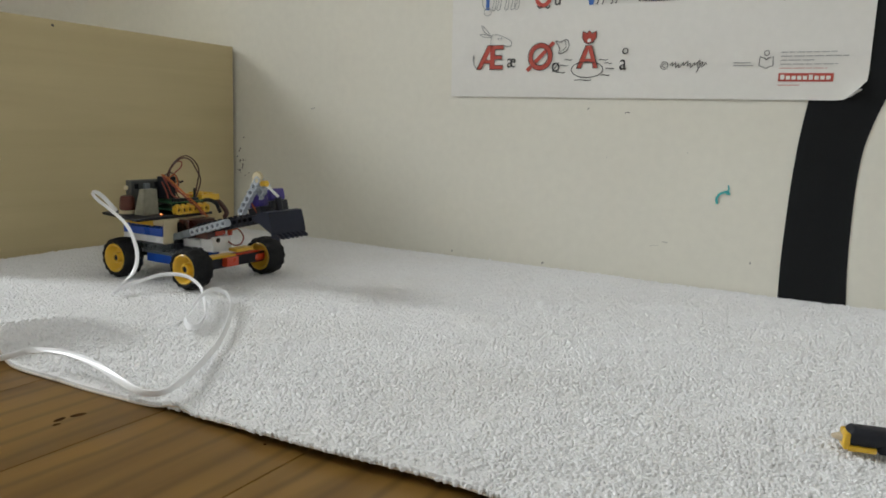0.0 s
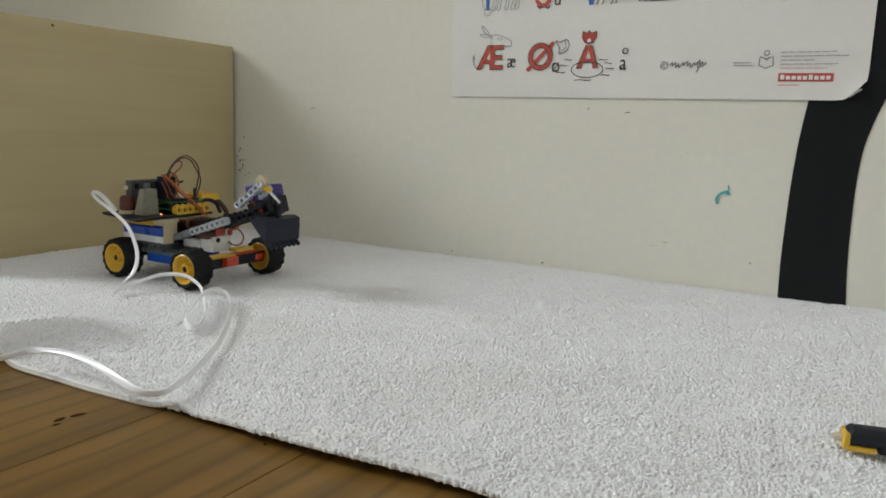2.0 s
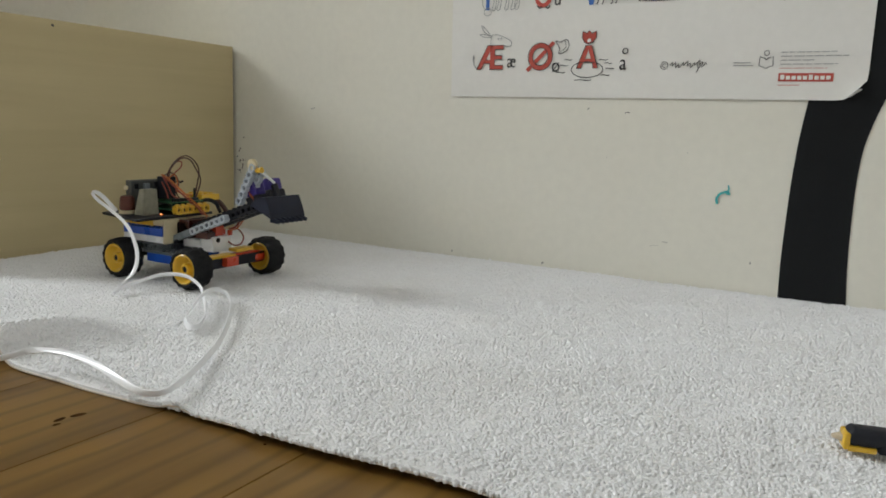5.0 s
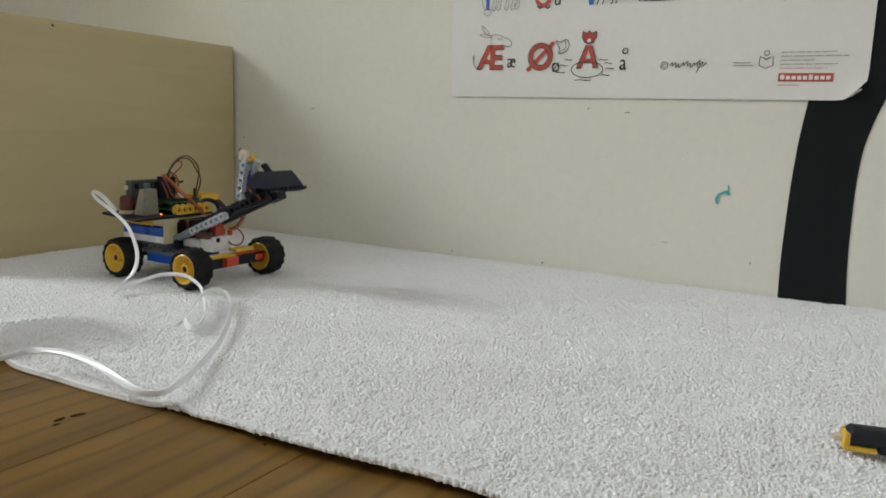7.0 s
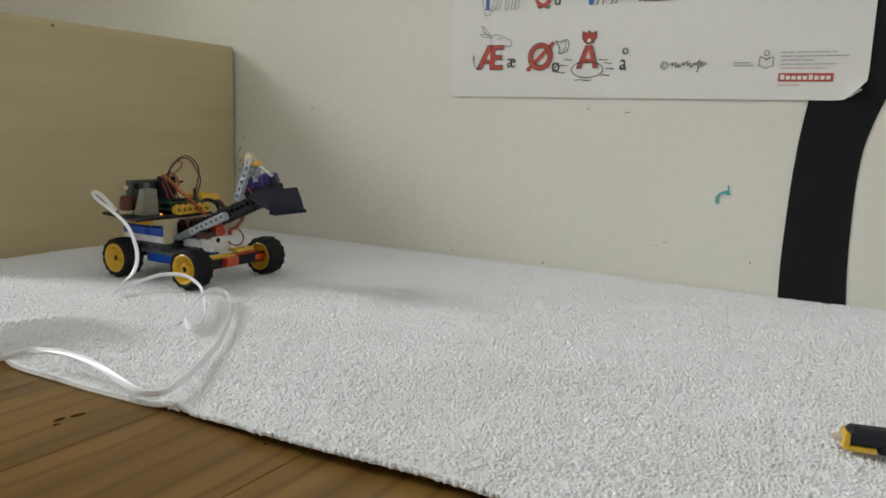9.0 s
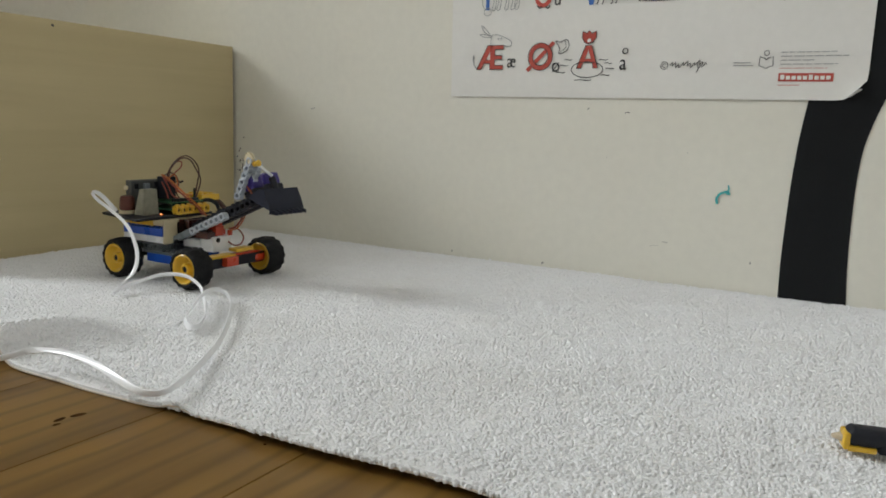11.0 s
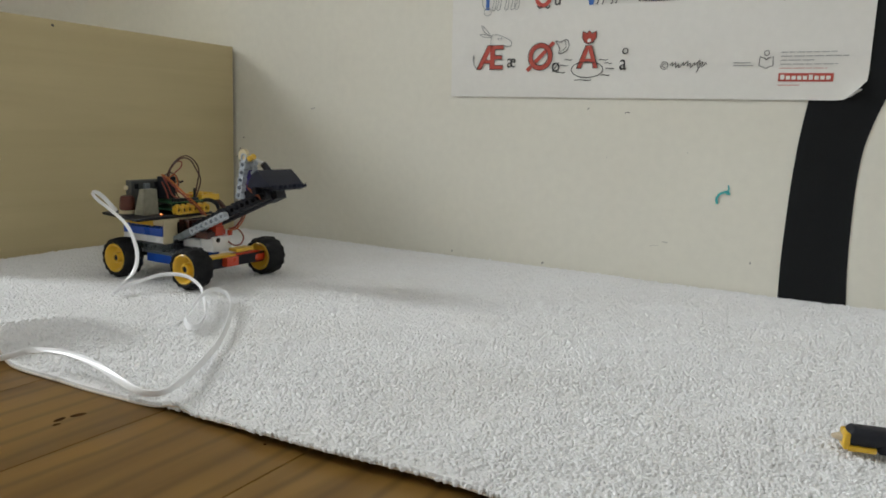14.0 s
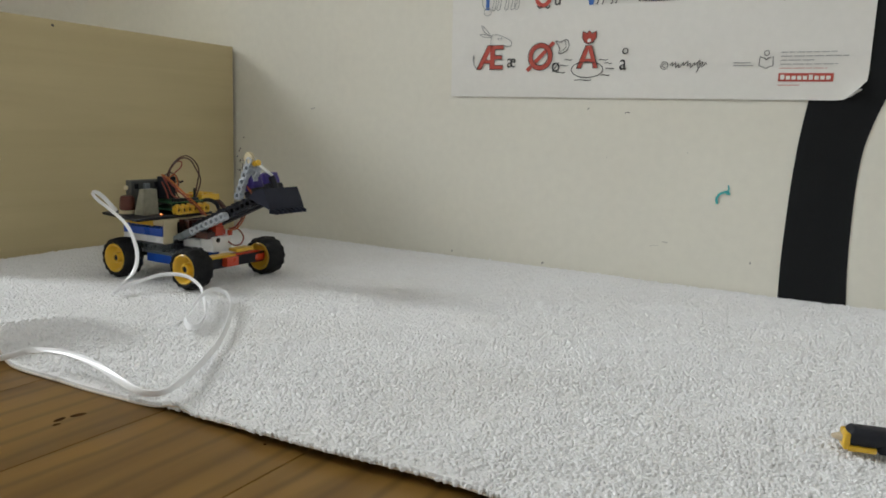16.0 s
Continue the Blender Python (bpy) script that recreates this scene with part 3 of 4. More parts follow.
    lettering("small_letter", "v", 0.0230, 0.6370, 0.3345, Y, M_INK, p, 0.9)
    for u in (0.668, 0.688, 0.7045):
        b = bmesh.new()
        b.faces.new([b.verts.new((u + a, Y, v)) for a, v in ((0.0, 0.3335), (0.0085, 0.3325), (0.0125, 0.372), (-0.006, 0.372))])
        part("letter", b, M_INK_BLUE, p, "blue capital letter, cropped")
    b = bmesh.new()
    for u in np.linspace(0.656, 0.716, 9):
        stroke([(u, 0.3330), (u + 0.003, 0.3395), (u + 0.0065, 0.3385)], lw, Y - 0.0004, bm=b, steps=2)
    stroke([(0.655, 0.3330), (0.685, 0.3322), (0.722, 0.3328)], lw, Y - 0.0004, bm=b, steps=4)
    stroke([(0.660, 0.3385), (0.690, 0.3378), (0.722, 0.3382)], lw, Y - 0.0004, bm=b, steps=4)
    lines("drawing", b, M_INK, p, "line drawing of steps")
    for u in (0.7385, 0.7560):
        b = bmesh.new()
        b.faces.new([b.verts.new((u + a, Y, v)) for a, v in ((0, 0.3320), (0.006, 0.3320), (0.006, 0.348), (0, 0.348))])
        part("small_letter", b, M_INK, p)
    part("drawing", stroke([(0.795, 0.3305), (0.801, 0.3298), (0.807, 0.3308)], 0.0016, Y, steps=3), M_INK_GREY, p)
    part("small_letter", stroke([(0.8150, 0.3260), (0.8175, 0.3320), (0.8190, 0.345)], 0.0013, Y, steps=3), M_INK, p)
    # copyright ring and an unreadable scrawl
    b = stroke([(0.6915 + 0.0042 * math.cos(a), 0.2572 + 0.0044 * math.sin(a)) for a in [2 * math.pi * i / 16 for i in range(16)]], 0.0007, Y, steps=1, closed=True)
    stroke([(0.6915 + 0.0020 * math.cos(a), 0.2572 + 0.0022 * math.sin(a)) for a in [0.8 + 4.7 * i / 10 for i in range(11)]], 0.0007, Y, bm=b, steps=1)
    part("copyright_sign", b, M_INK, p)
    scrawl = [(0.698 + 0.041 * i / 26, 0.2575 + 0.0030 * math.sin(i * 2.3) + 0.0018 * math.sin(i * 0.7) + 0.002 * i / 26) for i in range(27)]
    scrawl = [(u + 0.45 * (v - 0.2575), v) for u, v in scrawl]
    b = stroke(scrawl, 0.0008, Y, steps=3)
    stroke([(0.729, 0.261), (0.7305, 0.2525), (0.7285, 0.2490), (0.7335, 0.258)], 0.0008, Y, bm=b, steps=4)
    part("scrawl", b, M_INK, p, "black handwritten scrawl")
    # imprint: reader emblem, lines of print too small to read, a red strip
    b = stroke([(0.8032 + 0.0026 * math.cos(a), 0.2698 + 0.0026 * math.sin(a)) for a in [2 * math.pi * i / 14 for i in range(14)]], 0.0007, Y, steps=1, closed=True)
    stroke([(0.7965, 0.2660), (0.8032, 0.2632), (0.8100, 0.2660), (0.8105, 0.2560), (0.8060, 0.2545), (0.8032, 0.2530), (0.8005, 0.2545), (0.7960, 0.2560)], 0.0008, Y, steps=1, closed=True, bm=b)
    stroke([(0.8005, 0.2650), (0.8032, 0.2625), (0.8060, 0.2650)], 0.0012, Y, bm=b, steps=1)
    part("emblem", b, M_INK, p, "small black line emblem of an open book")
    def bar(x, z, l, h, material):
        part("printed_line", flat([(x, z), (x + l, z), (x + l, z + h), (x, z + h)], Y, 0.0001), material, p)
    rnd = random.Random(4)
    for k, (l, m) in enumerate(((0.054, M_INK_GREY), (0.067, M_INK_GREY), (0.033, M_INK_GREY), (0.056, M_INK_GREY), (0.046, M_INK_PINK))):
        u = 0.8178
        while u < 0.8178 + l:
            s = rnd.uniform(0.005, 0.013)
            bar(u, 0.2700 - k * 0.0043, min(s, 0.8178 + l - u + 0.001), 0.0008, m)
            u += s + 0.0014
    for k, l in ((0, 0.018), (1, 0.021)):
        bar(0.7690, 0.2590 - k * 0.0030, l, 0.0010, M_INK_GREY)
    part("red_strip", flat([(0.8172, 0.2390), (0.8718, 0.2388), (0.8718, 0.2478), (0.8172, 0.2480)], Y, 0.0001), M_INK_RED, p, "red printed strip")
    for k in range(9):
        u = 0.8192 + k * 0.0057
        part("strip_mark", flat([(u, 0.2410), (u + 0.0042, 0.2410), (u + 0.0042, 0.2450 + 0.0012 * (k in (0, 5))), (u, 0.2450 + 0.0012 * (k in (0, 5)))], Y - 0.0003, 0.0001), M_PAPER, p)
    bar(0.8172, 0.2345, 0.022, 0.0010, M_INK_PINK)
    return p


poster()


def wall_marks():
    def mark(name, bm, material, label, cat, group=""):
        tagged(mesh_ob(name, bm, material), label, cat, group)
    b = stroke([(0.7650, 0.0990), (0.7640, 0.1050), (0.7670, 0.1105), (0.7720, 0.1130), (0.7765, 0.1140)], 0.0028, -0.0012, steps=5)
    stroke([(0.7745, 0.1105), (0.7765, 0.1150), (0.7758, 0.1215)], 0.0018, -0.0013, bm=b, steps=4)
    stroke([(0.7745, 0.1150), (0.7782, 0.1105)], 0.0026, -0.0014, bm=b, steps=2)
    mark("crayon_mark", b, M_CRAYON, "teal crayon squiggle on the white wall", "mark")
    for pts, wd, mt in (([(0.6000, 0.2045), (0.6020, 0.2068)], 0.0011, M_SCUFF), ([(0.6478, 0.2008), (0.6505, 0.2020), (0.6540, 0.2018)], 0.0009, M_SCUFF),
                        ([(0.6900, 0.0410), (0.6960, 0.0425), (0.7010, 0.0425)], 0.0007, M_SMUDGE), ([(0.7050, 0.0480), (0.7120, 0.0475)], 0.0012, M_SMUDGE),
                        ([(0.8070, 0.0320), (0.8076, 0.0345)], 0.0011, M_SCUFF), ([(0.7262, 0.1562), (0.7270, 0.1570)], 0.0012, M_SMUDGE),
                        ([(0.6285, 0.1465), (0.6300, 0.1470)], 0.0014, M_SMUDGE), ([(0.158, 0.1980), (0.166, 0.1995)], 0.0022, M_SMUDGE),
                        ([(0.4135, 0.0040), (0.4140, 0.0055)], 0.0020, M_SCUFF), ([(0.5500, 0.003), (0.5530, 0.0042)], 0.0018, M_SCUFF)):
        mark("scuff", stroke(pts, wd, -0.0010, steps=3), mt, "small dark scuff on the white wall", "scuff", "scuffs on the wall")
    rnd = random.Random(8)
    for k in range(16):
        u, v = 0.003 + abs(rnd.gauss(0, 0.010)), rnd.uniform(0.085, 0.155)
        s = rnd.uniform(0.0009, 0.0023)
        mark("ink_speck", stroke([(u, v), (u + 0.3 * s, v + s * 1.6)], s, -0.0010, steps=2), M_WIRE_BROWN if k % 3 else M_SCUFF, "tiny dark ink speck on the wall beside the cabinet", "speck", "ink specks beside the cabinet")


wall_marks()


# ---- floor planks under and before the rug ----
def planks():
    """Pine boards that run towards the wall, with narrow dark seams."""
    width = 0.114
    first = 0.430 - width * 4
    rnd = random.Random(3)
    for i in range(-15, 16):
        x = first + i * width
        bm = box(0.00025, width - 0.00025, -2.69, -0.004, -0.013, FLOOR_TOP, 0.0003)
        for v in bm.verts:
            v.co = (v.co.y, -v.co.x, v.co.z)
        ob = part("plank", bm, M_FLOOR, floor)
        ob.matrix_basis = pose(x, 0, rnd.uniform(-0.0002, 0.0002), 0, 0, 90)


planks()
for kx, ky, kr, kt in ((0.5050, -0.6570, 0.0044, 100), (0.5074, -0.6462, 0.0050, 75), (0.5107, -0.6628, 0.0026, 80), (0.632, -0.6150, 0.0014, 0)):
    m = Matrix.Translation((kx, ky, FLOOR_TOP + 0.0003)) @ pose(0, 0, 0, 0, 0, kt) @ Matrix.Diagonal((1, 0.5, 1, 1))
    part("knot", lathe([(kr, -0.0002), (kr * 0.6, 0.0002)], 12, "Z", m=m), M_KNOT, floor, "dark knot in the pine")

# ---- the loader: a vehicle built of plastic bricks, seen from its front right corner ----
O = Vector((0.204, -0.322, 0.0))
S8 = 0.008
loader = tagged(new("toy_loader"), "toy loader of coloured plastic bricks parked on the white rug", "toy vehicle")
loader.location = O


def place(x0, x1, y0, y1, z0, z1, bevel=0.0004, bm=None):
    """A block in room coordinates, moved into the loader's space."""
    return box(x0, x1, y0, y1, z0, z1, bevel, bm, Matrix.Translation(-O))


def brick(name, x0, x1, y0, y1, z0, z1, material, parent=None, label="", studs=True):
    """A studded brick, with its studs as one row or field on top."""
    ob = part(name, place(x0, x1, y0, y1, z0, z1), material, parent or loader, label)
    if studs:
        for i in range(max(1, round((x1 - x0) / S8))):
            for j in range(max(1, round((y1 - y0) / S8))):
                m = Matrix.Translation(Vector((x0 + S8 * (i + 0.5), y0 + S8 * (j + 0.5), z1)) - O)
                part("stud", lathe([(0.0024, -0.0004), (0.0024, 0.0015), (0.0022, 0.0017)], 10, "Z", m=m), material, ob)
    return ob


def beam_mesh(n, height=0.0096, depth=0.0078, plain=0, radius=0.0024, studs=False):
    """A beam along x from 0, pierced across y once a unit; the first plain units are unpierced."""
    bm = bmesh.new()
    h, d = height / 2, depth / 2
    if plain:
        box(0, plain * S8, -d, d, -h, h, 0, bm)
    k = 12
    for c in range(plain, n):
        cx = (c + 0.5) * S8
        rim = []
        for i in range(k):
            a = 2 * math.pi * i / k
            u, v = math.cos(a), math.sin(a)
            s = min((S8 / 2) / max(abs(u), 1e-6), h / max(abs(v), 1e-6))
            rim.append((u * s, v * s, u * radius, v * radius, u * radius * 1.25, v * radius * 1.25))
        rings = []
        for side in (-d, d):
            out = [bm.verts.new((cx + r[0], side, r[1])) for r in rim]
            lip = [bm.verts.new((cx + r[4], side, r[5])) for r in rim]
            seat = [bm.verts.new((cx + r[4], side * 0.80, r[5])) for r in rim]
            hole = [bm.verts.new((cx + r[2], side * 0.80, r[3])) for r in rim]
            rings.append((out, lip, seat, hole))
        for out, lip, seat, hole in rings:
            for i in range(k):
                j = (i + 1) % k
                bm.faces.new((out[i], out[j], lip[j], lip[i]))
                bm.faces.new((lip[i], lip[j], seat[j], seat[i]))
                bm.faces.new((seat[i], seat[j], hole[j], hole[i]))
        for i in range(k):
            j = (i + 1) % k
            bm.faces.new((rings[0][3][i], rings[0][3][j], rings[1][3][j], rings[1][3][i]))
            if abs(rim[i][1] - rim[j][1]) < 1e-9 or abs(rim[i][0] - rim[j][0]) > 1e-9 or c in (plain, n - 1):
                bm.faces.new((rings[0][0][i], rings[1][0][i], rings[1][0][j], rings[0][0][j]))
        if studs:
            lathe([(0.0024, -0.0003), (0.0024, 0.0016)], 10, "Z", bm, Matrix.Translation((cx, 0, h)))
    bmesh.ops.remove_doubles(bm, verts=bm.verts[:], dist=0.00002)
    return bm


# wheels
def wheel(x, y, inner):
    w = tagged(new("wheel"), "black rubber tyre on a yellow plastic rim")
    w.parent = loader
    w.location = Vector((x, y, 0.0216)) - O
    prof = [(0.0158, -0.0110), (0.0176, -0.0121), (0.0198, -0.0113), (0.0210, -0.0090), (0.0214, -0.004), (0.0215, 0.0), (0.0214, 0.004), (0.0210, 0.0090),
            (0.0198, 0.0113), (0.0176, 0.0121), (0.0158, 0.0110), (0.0158, 0.0)]
    bm, n = bmesh.new(), 56
    rings = []
    for q, (r, a) in enumerate(prof + [prof[0]]):
        if q == len(prof):
            rings.append(rings[0])
            break
        ring = []
        for i in range(n):
            lug = 0.0006 * (1 if (i // 2 + (a > 0)) % 2 else -1) if 2 <= q <= 8 else 0.0
            ang = 2 * math.pi * i / n
            ring.append(bm.verts.new(((r + lug) * math.cos(ang), a, (r + lug) * math.sin(ang))))
        rings.append(ring)
    for a, b in zip(rings, rings[1:]):
        for i in range(n):
            bm.faces.new((a[i], a[(i + 1) % n], b[(i + 1) % n], b[i]))
    part("tyre", bm, M_RUBBER, w, "black rubber tyre with chunky tread", 35)
    s = 1 if inner else -1
    rim = [(0.0158, -0.0107), (0.0158, 0.0113), (0.0149, 0.0119), (0.0141, 0.0113), (0.0130, 0.0090), (0.0108, 0.0040), (0.0090, 0.0030), (0.0062, 0.0030), (0.0058, 0.0034), (0.0056, 0.0095), (0.0052, 0.0100), (0.0036, 0.0100), (0.0033, 0.0096), (0.0033, 0.004)]
    part("rim", lathe([(r, a * s) for r, a in rim], 36, "Y"), M_YELLOW, w, "yellow plastic dished rim", 40)
    part("axle_end", lathe([(0.0032, 0.0041 * s), (0.0032, 0.0088 * s)], 12, "Y"), M_BLACK, w)
    return w


for wx, wy, inner in ((0.2050, -0.380, False), (0.3130, -0.380, False), (0.3130, -0.270, False), (0.2040, -0.270, True)):
    wheel(wx, wy, inner)

# chassis
brick("brick", 0.222, 0.270, -0.362, -0.300, 0.0168, 0.0262, M_BLUE, label="blue plastic brick low in the chassis", studs=False)
brick("plate", 0.216, 0.272, -0.363, -0.299, 0.0263, 0.0292, M_GREY, label="grey plastic plate")
part("technic_beam", beam_mesh(6, plain=0), M_GREY, loader, "grey pierced plastic beam").location = Vector((0.200, -0.358, 0.0338)) - O
brick("brick", 0.196, 0.250, -0.353, -0.300, 0.0293, 0.0382, M_GREY, studs=False)
brick("brick", 0.184, 0.248, -0.362, -0.346, 0.0383, 0.0458, M_WHITE, label="white plastic brick", studs=False)
brick("brick", 0.184, 0.248, -0.3622, -0.346, 0.0460, 0.0545, M_BLUE, label="blue studded plastic brick")
brick("brick", 0.192, 0.232, -0.3605, -0.330, 0.0565, 0.0650, M_YELLOW, label="yellow plastic brick under the board", studs=False)
brick("brick", 0.190, 0.2478, -0.3455, -0.300, 0.0385, 0.0640, M_CREAM, label="yellowed white plastic brick", studs=False)
part("filler", place(0.2326, 0.2498, -0.3612, -0.3458, 0.0576, 0.0650), M_CREAM, loader, "yellowed white plastic brick")
part("filler", place(0.2482, 0.2502, -0.3612, -0.3440, 0.0376, 0.0650), M_CREAM, loader)
brick("motor_block", 0.2505, 0.266, -0.341, -0.302, 0.0440, 0.0640, M_DKRED, label="dark red plastic brick holding the arm motor", studs=False)
brick("brick", 0.262, 0.2835, -0.330, -0.316, 0.0310, 0.0438, M_BLACK, studs=False)
brick("brick", 0.2505, 0.262, -0.342, -0.310, 0.0293, 0.0438, M_BLACK, label="black plastic pin block", studs=False)
for px, py, pz in ((0.256, -0.346, 0.0395), (0.262, -0.352, 0.036), (0.268, -0.350, 0.033)):
    part("pin", lathe([(0.0030, -0.005), (0.0033, -0.004), (0.0033, 0.004), (0.0030, 0.005)], 12, "Y", m=Matrix.Translation(Vector((px, py, pz)) - O)), M_BLACK, loader, "black plastic pin", 40)
part("long_brick", place(0.2545, 0.2838, -0.3425, -0.3340, 0.0350, 0.0440), M_WHITE, loader, "white plastic brick")
part("front_block", place(0.2840, 0.3030, -0.3405, -0.3140, 0.0320, 0.0488), M_WHITE, loader, "white plastic brick with a pin hole")
# a black disc on the face stands for the shade inside the pin hole
part("hole_shade_disc", lathe([(0.0027, -0.0002), (0.0027, 0.0006)], 14, "X", m=Matrix.Translation(Vector((0.3031, -0.3335, 0.0450)) - O)), M_BLACK, loader)
for sx in (0.288, 0.296):
    part("stud", lathe([(0.0024, 0), (0.0024, 0.0017)], 10, "Z", m=Matrix.Translation(Vector((sx, -0.336, 0.0488)) - O)), M_WHITE, loader)
brick("brick", 0.282, 0.300, -0.346, -0.330, 0.0466, 0.0540, M_DKRED, label="dark red plastic bracket")
brick("brick", 0.284, 0.297, -0.3300, -0.3160, 0.0490, 0.0555, M_RED, label="red plastic bracket", studs=False)
part("upright", place(0.2900, 0.3010, -0.3345, -0.3225, 0.0492, 0.0600, 0.0006), M_RED, loader, "upright red plastic connector")
part("upright_cap", place(0.2925, 0.3000, -0.3335, -0.3235, 0.0600, 0.0640, 0.0006), M_RED, loader)
part("red_leg", place(0.3020, 0.3055, -0.3190, -0.3140, 0.0490, 0.0550), M_RED, loader)
# front axle carrier
brick("axle_beam", 0.309, 0.3215, -0.364, -0.3250, 0.0284, 0.0312, M_YELLOW, label="yellow plastic steering plate", studs=False)
brick("brick", 0.305, 0.3180, -0.3200, -0.2945, 0.0314, 0.0352, M_YELLOW, label="yellow plastic plate at the front axle", studs=False)
part("axle_beam", place(0.306, 0.319, -0.366, -0.278, 0.0172, 0.0282), M_BLACK, loader, "black plastic front axle")
brick("bracket", 0.312, 0.3265, -0.343, -0.326, 0.0190, 0.0288, M_RED, label="red plastic bracket on the front axle", studs=False)
part("bracket", place(0.3090, 0.3180, -0.3225, -0.2890, 0.0232, 0.0302), M_RED, loader, "red plastic axle arm")
part("bracket", lathe([(0.0055, -0.008), (0.0068, -0.006), (0.0068, 0.006), (0.0055, 0.008)], 16, "Y", m=Matrix.Translation(Vector((0.3135, -0.285, 0.0222)) - O)), M_RED, loader, "red plastic hub", 40)
part("axle", lathe([(0.0024, -0.060), (0.0024, 0.060)], 8, "Y", m=Matrix.Translation(Vector((0.2045, -0.322, 0.0216)) - O)), M_BLACK, loader, "black rear axle")
part("axle", lathe([(0.0024, -0.052), (0.0024, 0.055)], 8, "Y", m=Matrix.Translation(Vector((0.3130, -0.322, 0.0216)) - O)), M_BLACK, loader, "black front axle")

# the electronics deck
deck = [(0.2480, -0.3955), (0.2440, -0.2850), (0.150, -0.2800), (0.166, -0.3760), (0.1750, -0.3775)]
bm = bmesh.new()
lo = [bm.verts.new(Vector((a, b, 0.0652)) - O) for a, b in deck]
hi = [bm.verts.new(Vector((a, b, 0.0680)) - O) for a, b in deck]
bm.faces.new(lo), bm.faces.new(hi)
for i in range(len(deck)):
    j = (i + 1) % len(deck)
    bm.faces.new((lo[i], lo[j], hi[j], hi[i]))
bmesh.ops.bevel(bm, geom=bm.edges[:], offset=0.0006, segments=1, affect="EDGES")
part("deck", bm, M_BLACK, loader, "black plate that carries the electronics")
part("circuit_board", place(0.186, 0.2380, -0.342, -0.287, 0.0725, 0.0742, 0.0002), M_PCB, loader, "green printed circuit board")
part("circuit_board", place(0.188, 0.2365, -0.337, -0.292, 0.0800, 0.0815, 0.0002), M_PCB, loader, "green printed circuit board, second tier")
part("header_strip", place(0.233, 0.2360, -0.335, -0.294, 0.0742, 0.0800, 0.0002), M_BLACK, loader, "black pin header")
part("header_strip", place(0.230, 0.2335, -0.333, -0.296, 0.0815, 0.0850, 0.0002), M_BLACK, loader, "black pin header")
mod = part("module", place(0.1860, 0.1955, -0.3595, -0.3070, 0.0690, 0.1045, 0.0006), M_CHIP, loader, "dark grey upright module")
for my, mz in ((-0.353, 0.098), (-0.348, 0.091), (-0.338, 0.096), (-0.326, 0.099), (-0.318, 0.090)):
    part("component", place(0.1956, 0.1975, my - 0.0022, my + 0.0022, mz - 0.003, mz + 0.003, 0.0003), M_BLACK, mod)
part("connector", place(0.1956, 0.2000, -0.3440, -0.3370, 0.0930, 0.1010, 0.0005), M_MGREY, loader, "small grey connector")
part("connector", place(0.200, 0.2150, -0.328, -0.313, 0.0830, 0.1085, 0.0008), M_BLACK, loader, "black wire connector")
part("connector", place(0.188, 0.192, -0.3640, -0.3600, 0.0940, 0.0985, 0.0006), M_CREAM, loader, "small pale plug")
# tapered tin can connector
bm = place(0.2110, 0.2270, -0.3690, -0.3475, 0.0681, 0.0965, 0.0)
for v in bm.verts:
    if v.co.z > 0.08:
        v.co.y += 0.0050 if v.co.y < (-0.358 - O.y) else 0.0
        v.co.x += 0.003 if v.co.x < (0.215 - O.x) else -0.0030
bmesh.ops.bevel(bm, geom=bm.edges[:], offset=0.0007, segments=2, affect="EDGES")
part("connector", bm, M_TANMETAL, loader, "weathered tin connector housing")
m = Matrix.Translation(Vector((0.1960, -0.3655, 0.0681)) - O)
cap = part("button", lathe([(0.0080, 0.004), (0.0086, 0.006), (0.0078, 0.017), (0.0066, 0.0195), (0.0040, 0.0202)], 24, "Z", m=m), M_BROWN, loader, "reddish brown knob on a white base", 40)
part("button_base", lathe([(0.0092, 0.0), (0.0092, 0.0036), (0.0086, 0.0040)], 24, "Z", m=m), M_CREAM, cap, "white plastic ring", 40)
part("led", lathe([(0.0009, 0.0), (0.0009, 0.0012), (0.0005, 0.0018)], 10, "X", m=Matrix.Translation(Vector((0.2390, -0.3560, 0.0700)) - O)), M_LED, loader, "small glowing orange indicator light")
yb = part("technic_beam", beam_mesh(6, studs=True), M_YELLOW, loader, "yellow pierced plastic beam on the deck")
yb.matrix_basis = Matrix.Translation(Vector((0.2425, -0.3395, 0.0732)) - O) @ pose(0, 0, 0, 0, 0, 90)
part("beam_core", place(0.2420, 0.2430, -0.3390, -0.2920, 0.0690, 0.0775, 0.0), M_DKRED, loader)
brick("plug_housing", 0.205, 0.232, -0.290, -0.262, 0.0800, 0.0872, M_YELLOW, label="yellow plastic plate at the back of the deck")
part("hose", tube([(0.0210, 0.0479, 0.0811), (0.0220, 0.0578, 0.0799), (0.0240, 0.0668, 0.0732), (0.0280, 0.0712, 0.0634), (0.0310, 0.0654, 0.0585)], 0.0030, 8), M_WIRE_BROWN, loader, "thick black cable bending down", 60)
part("hose", tube([(0.0280, 0.0273, 0.0789), (0.0280, 0.0413, 0.0807), (0.0300, 0.0519, 0.0760), (0.0320, 0.0571, 0.0648)], 0.0024, 8), M_BLACK, loader, "thick black cable bending down", 60)

# wires
def wire(points, material, r=0.00085, label=""):
    part("wire", tube(points, r, 6), material, loader, label, 60)


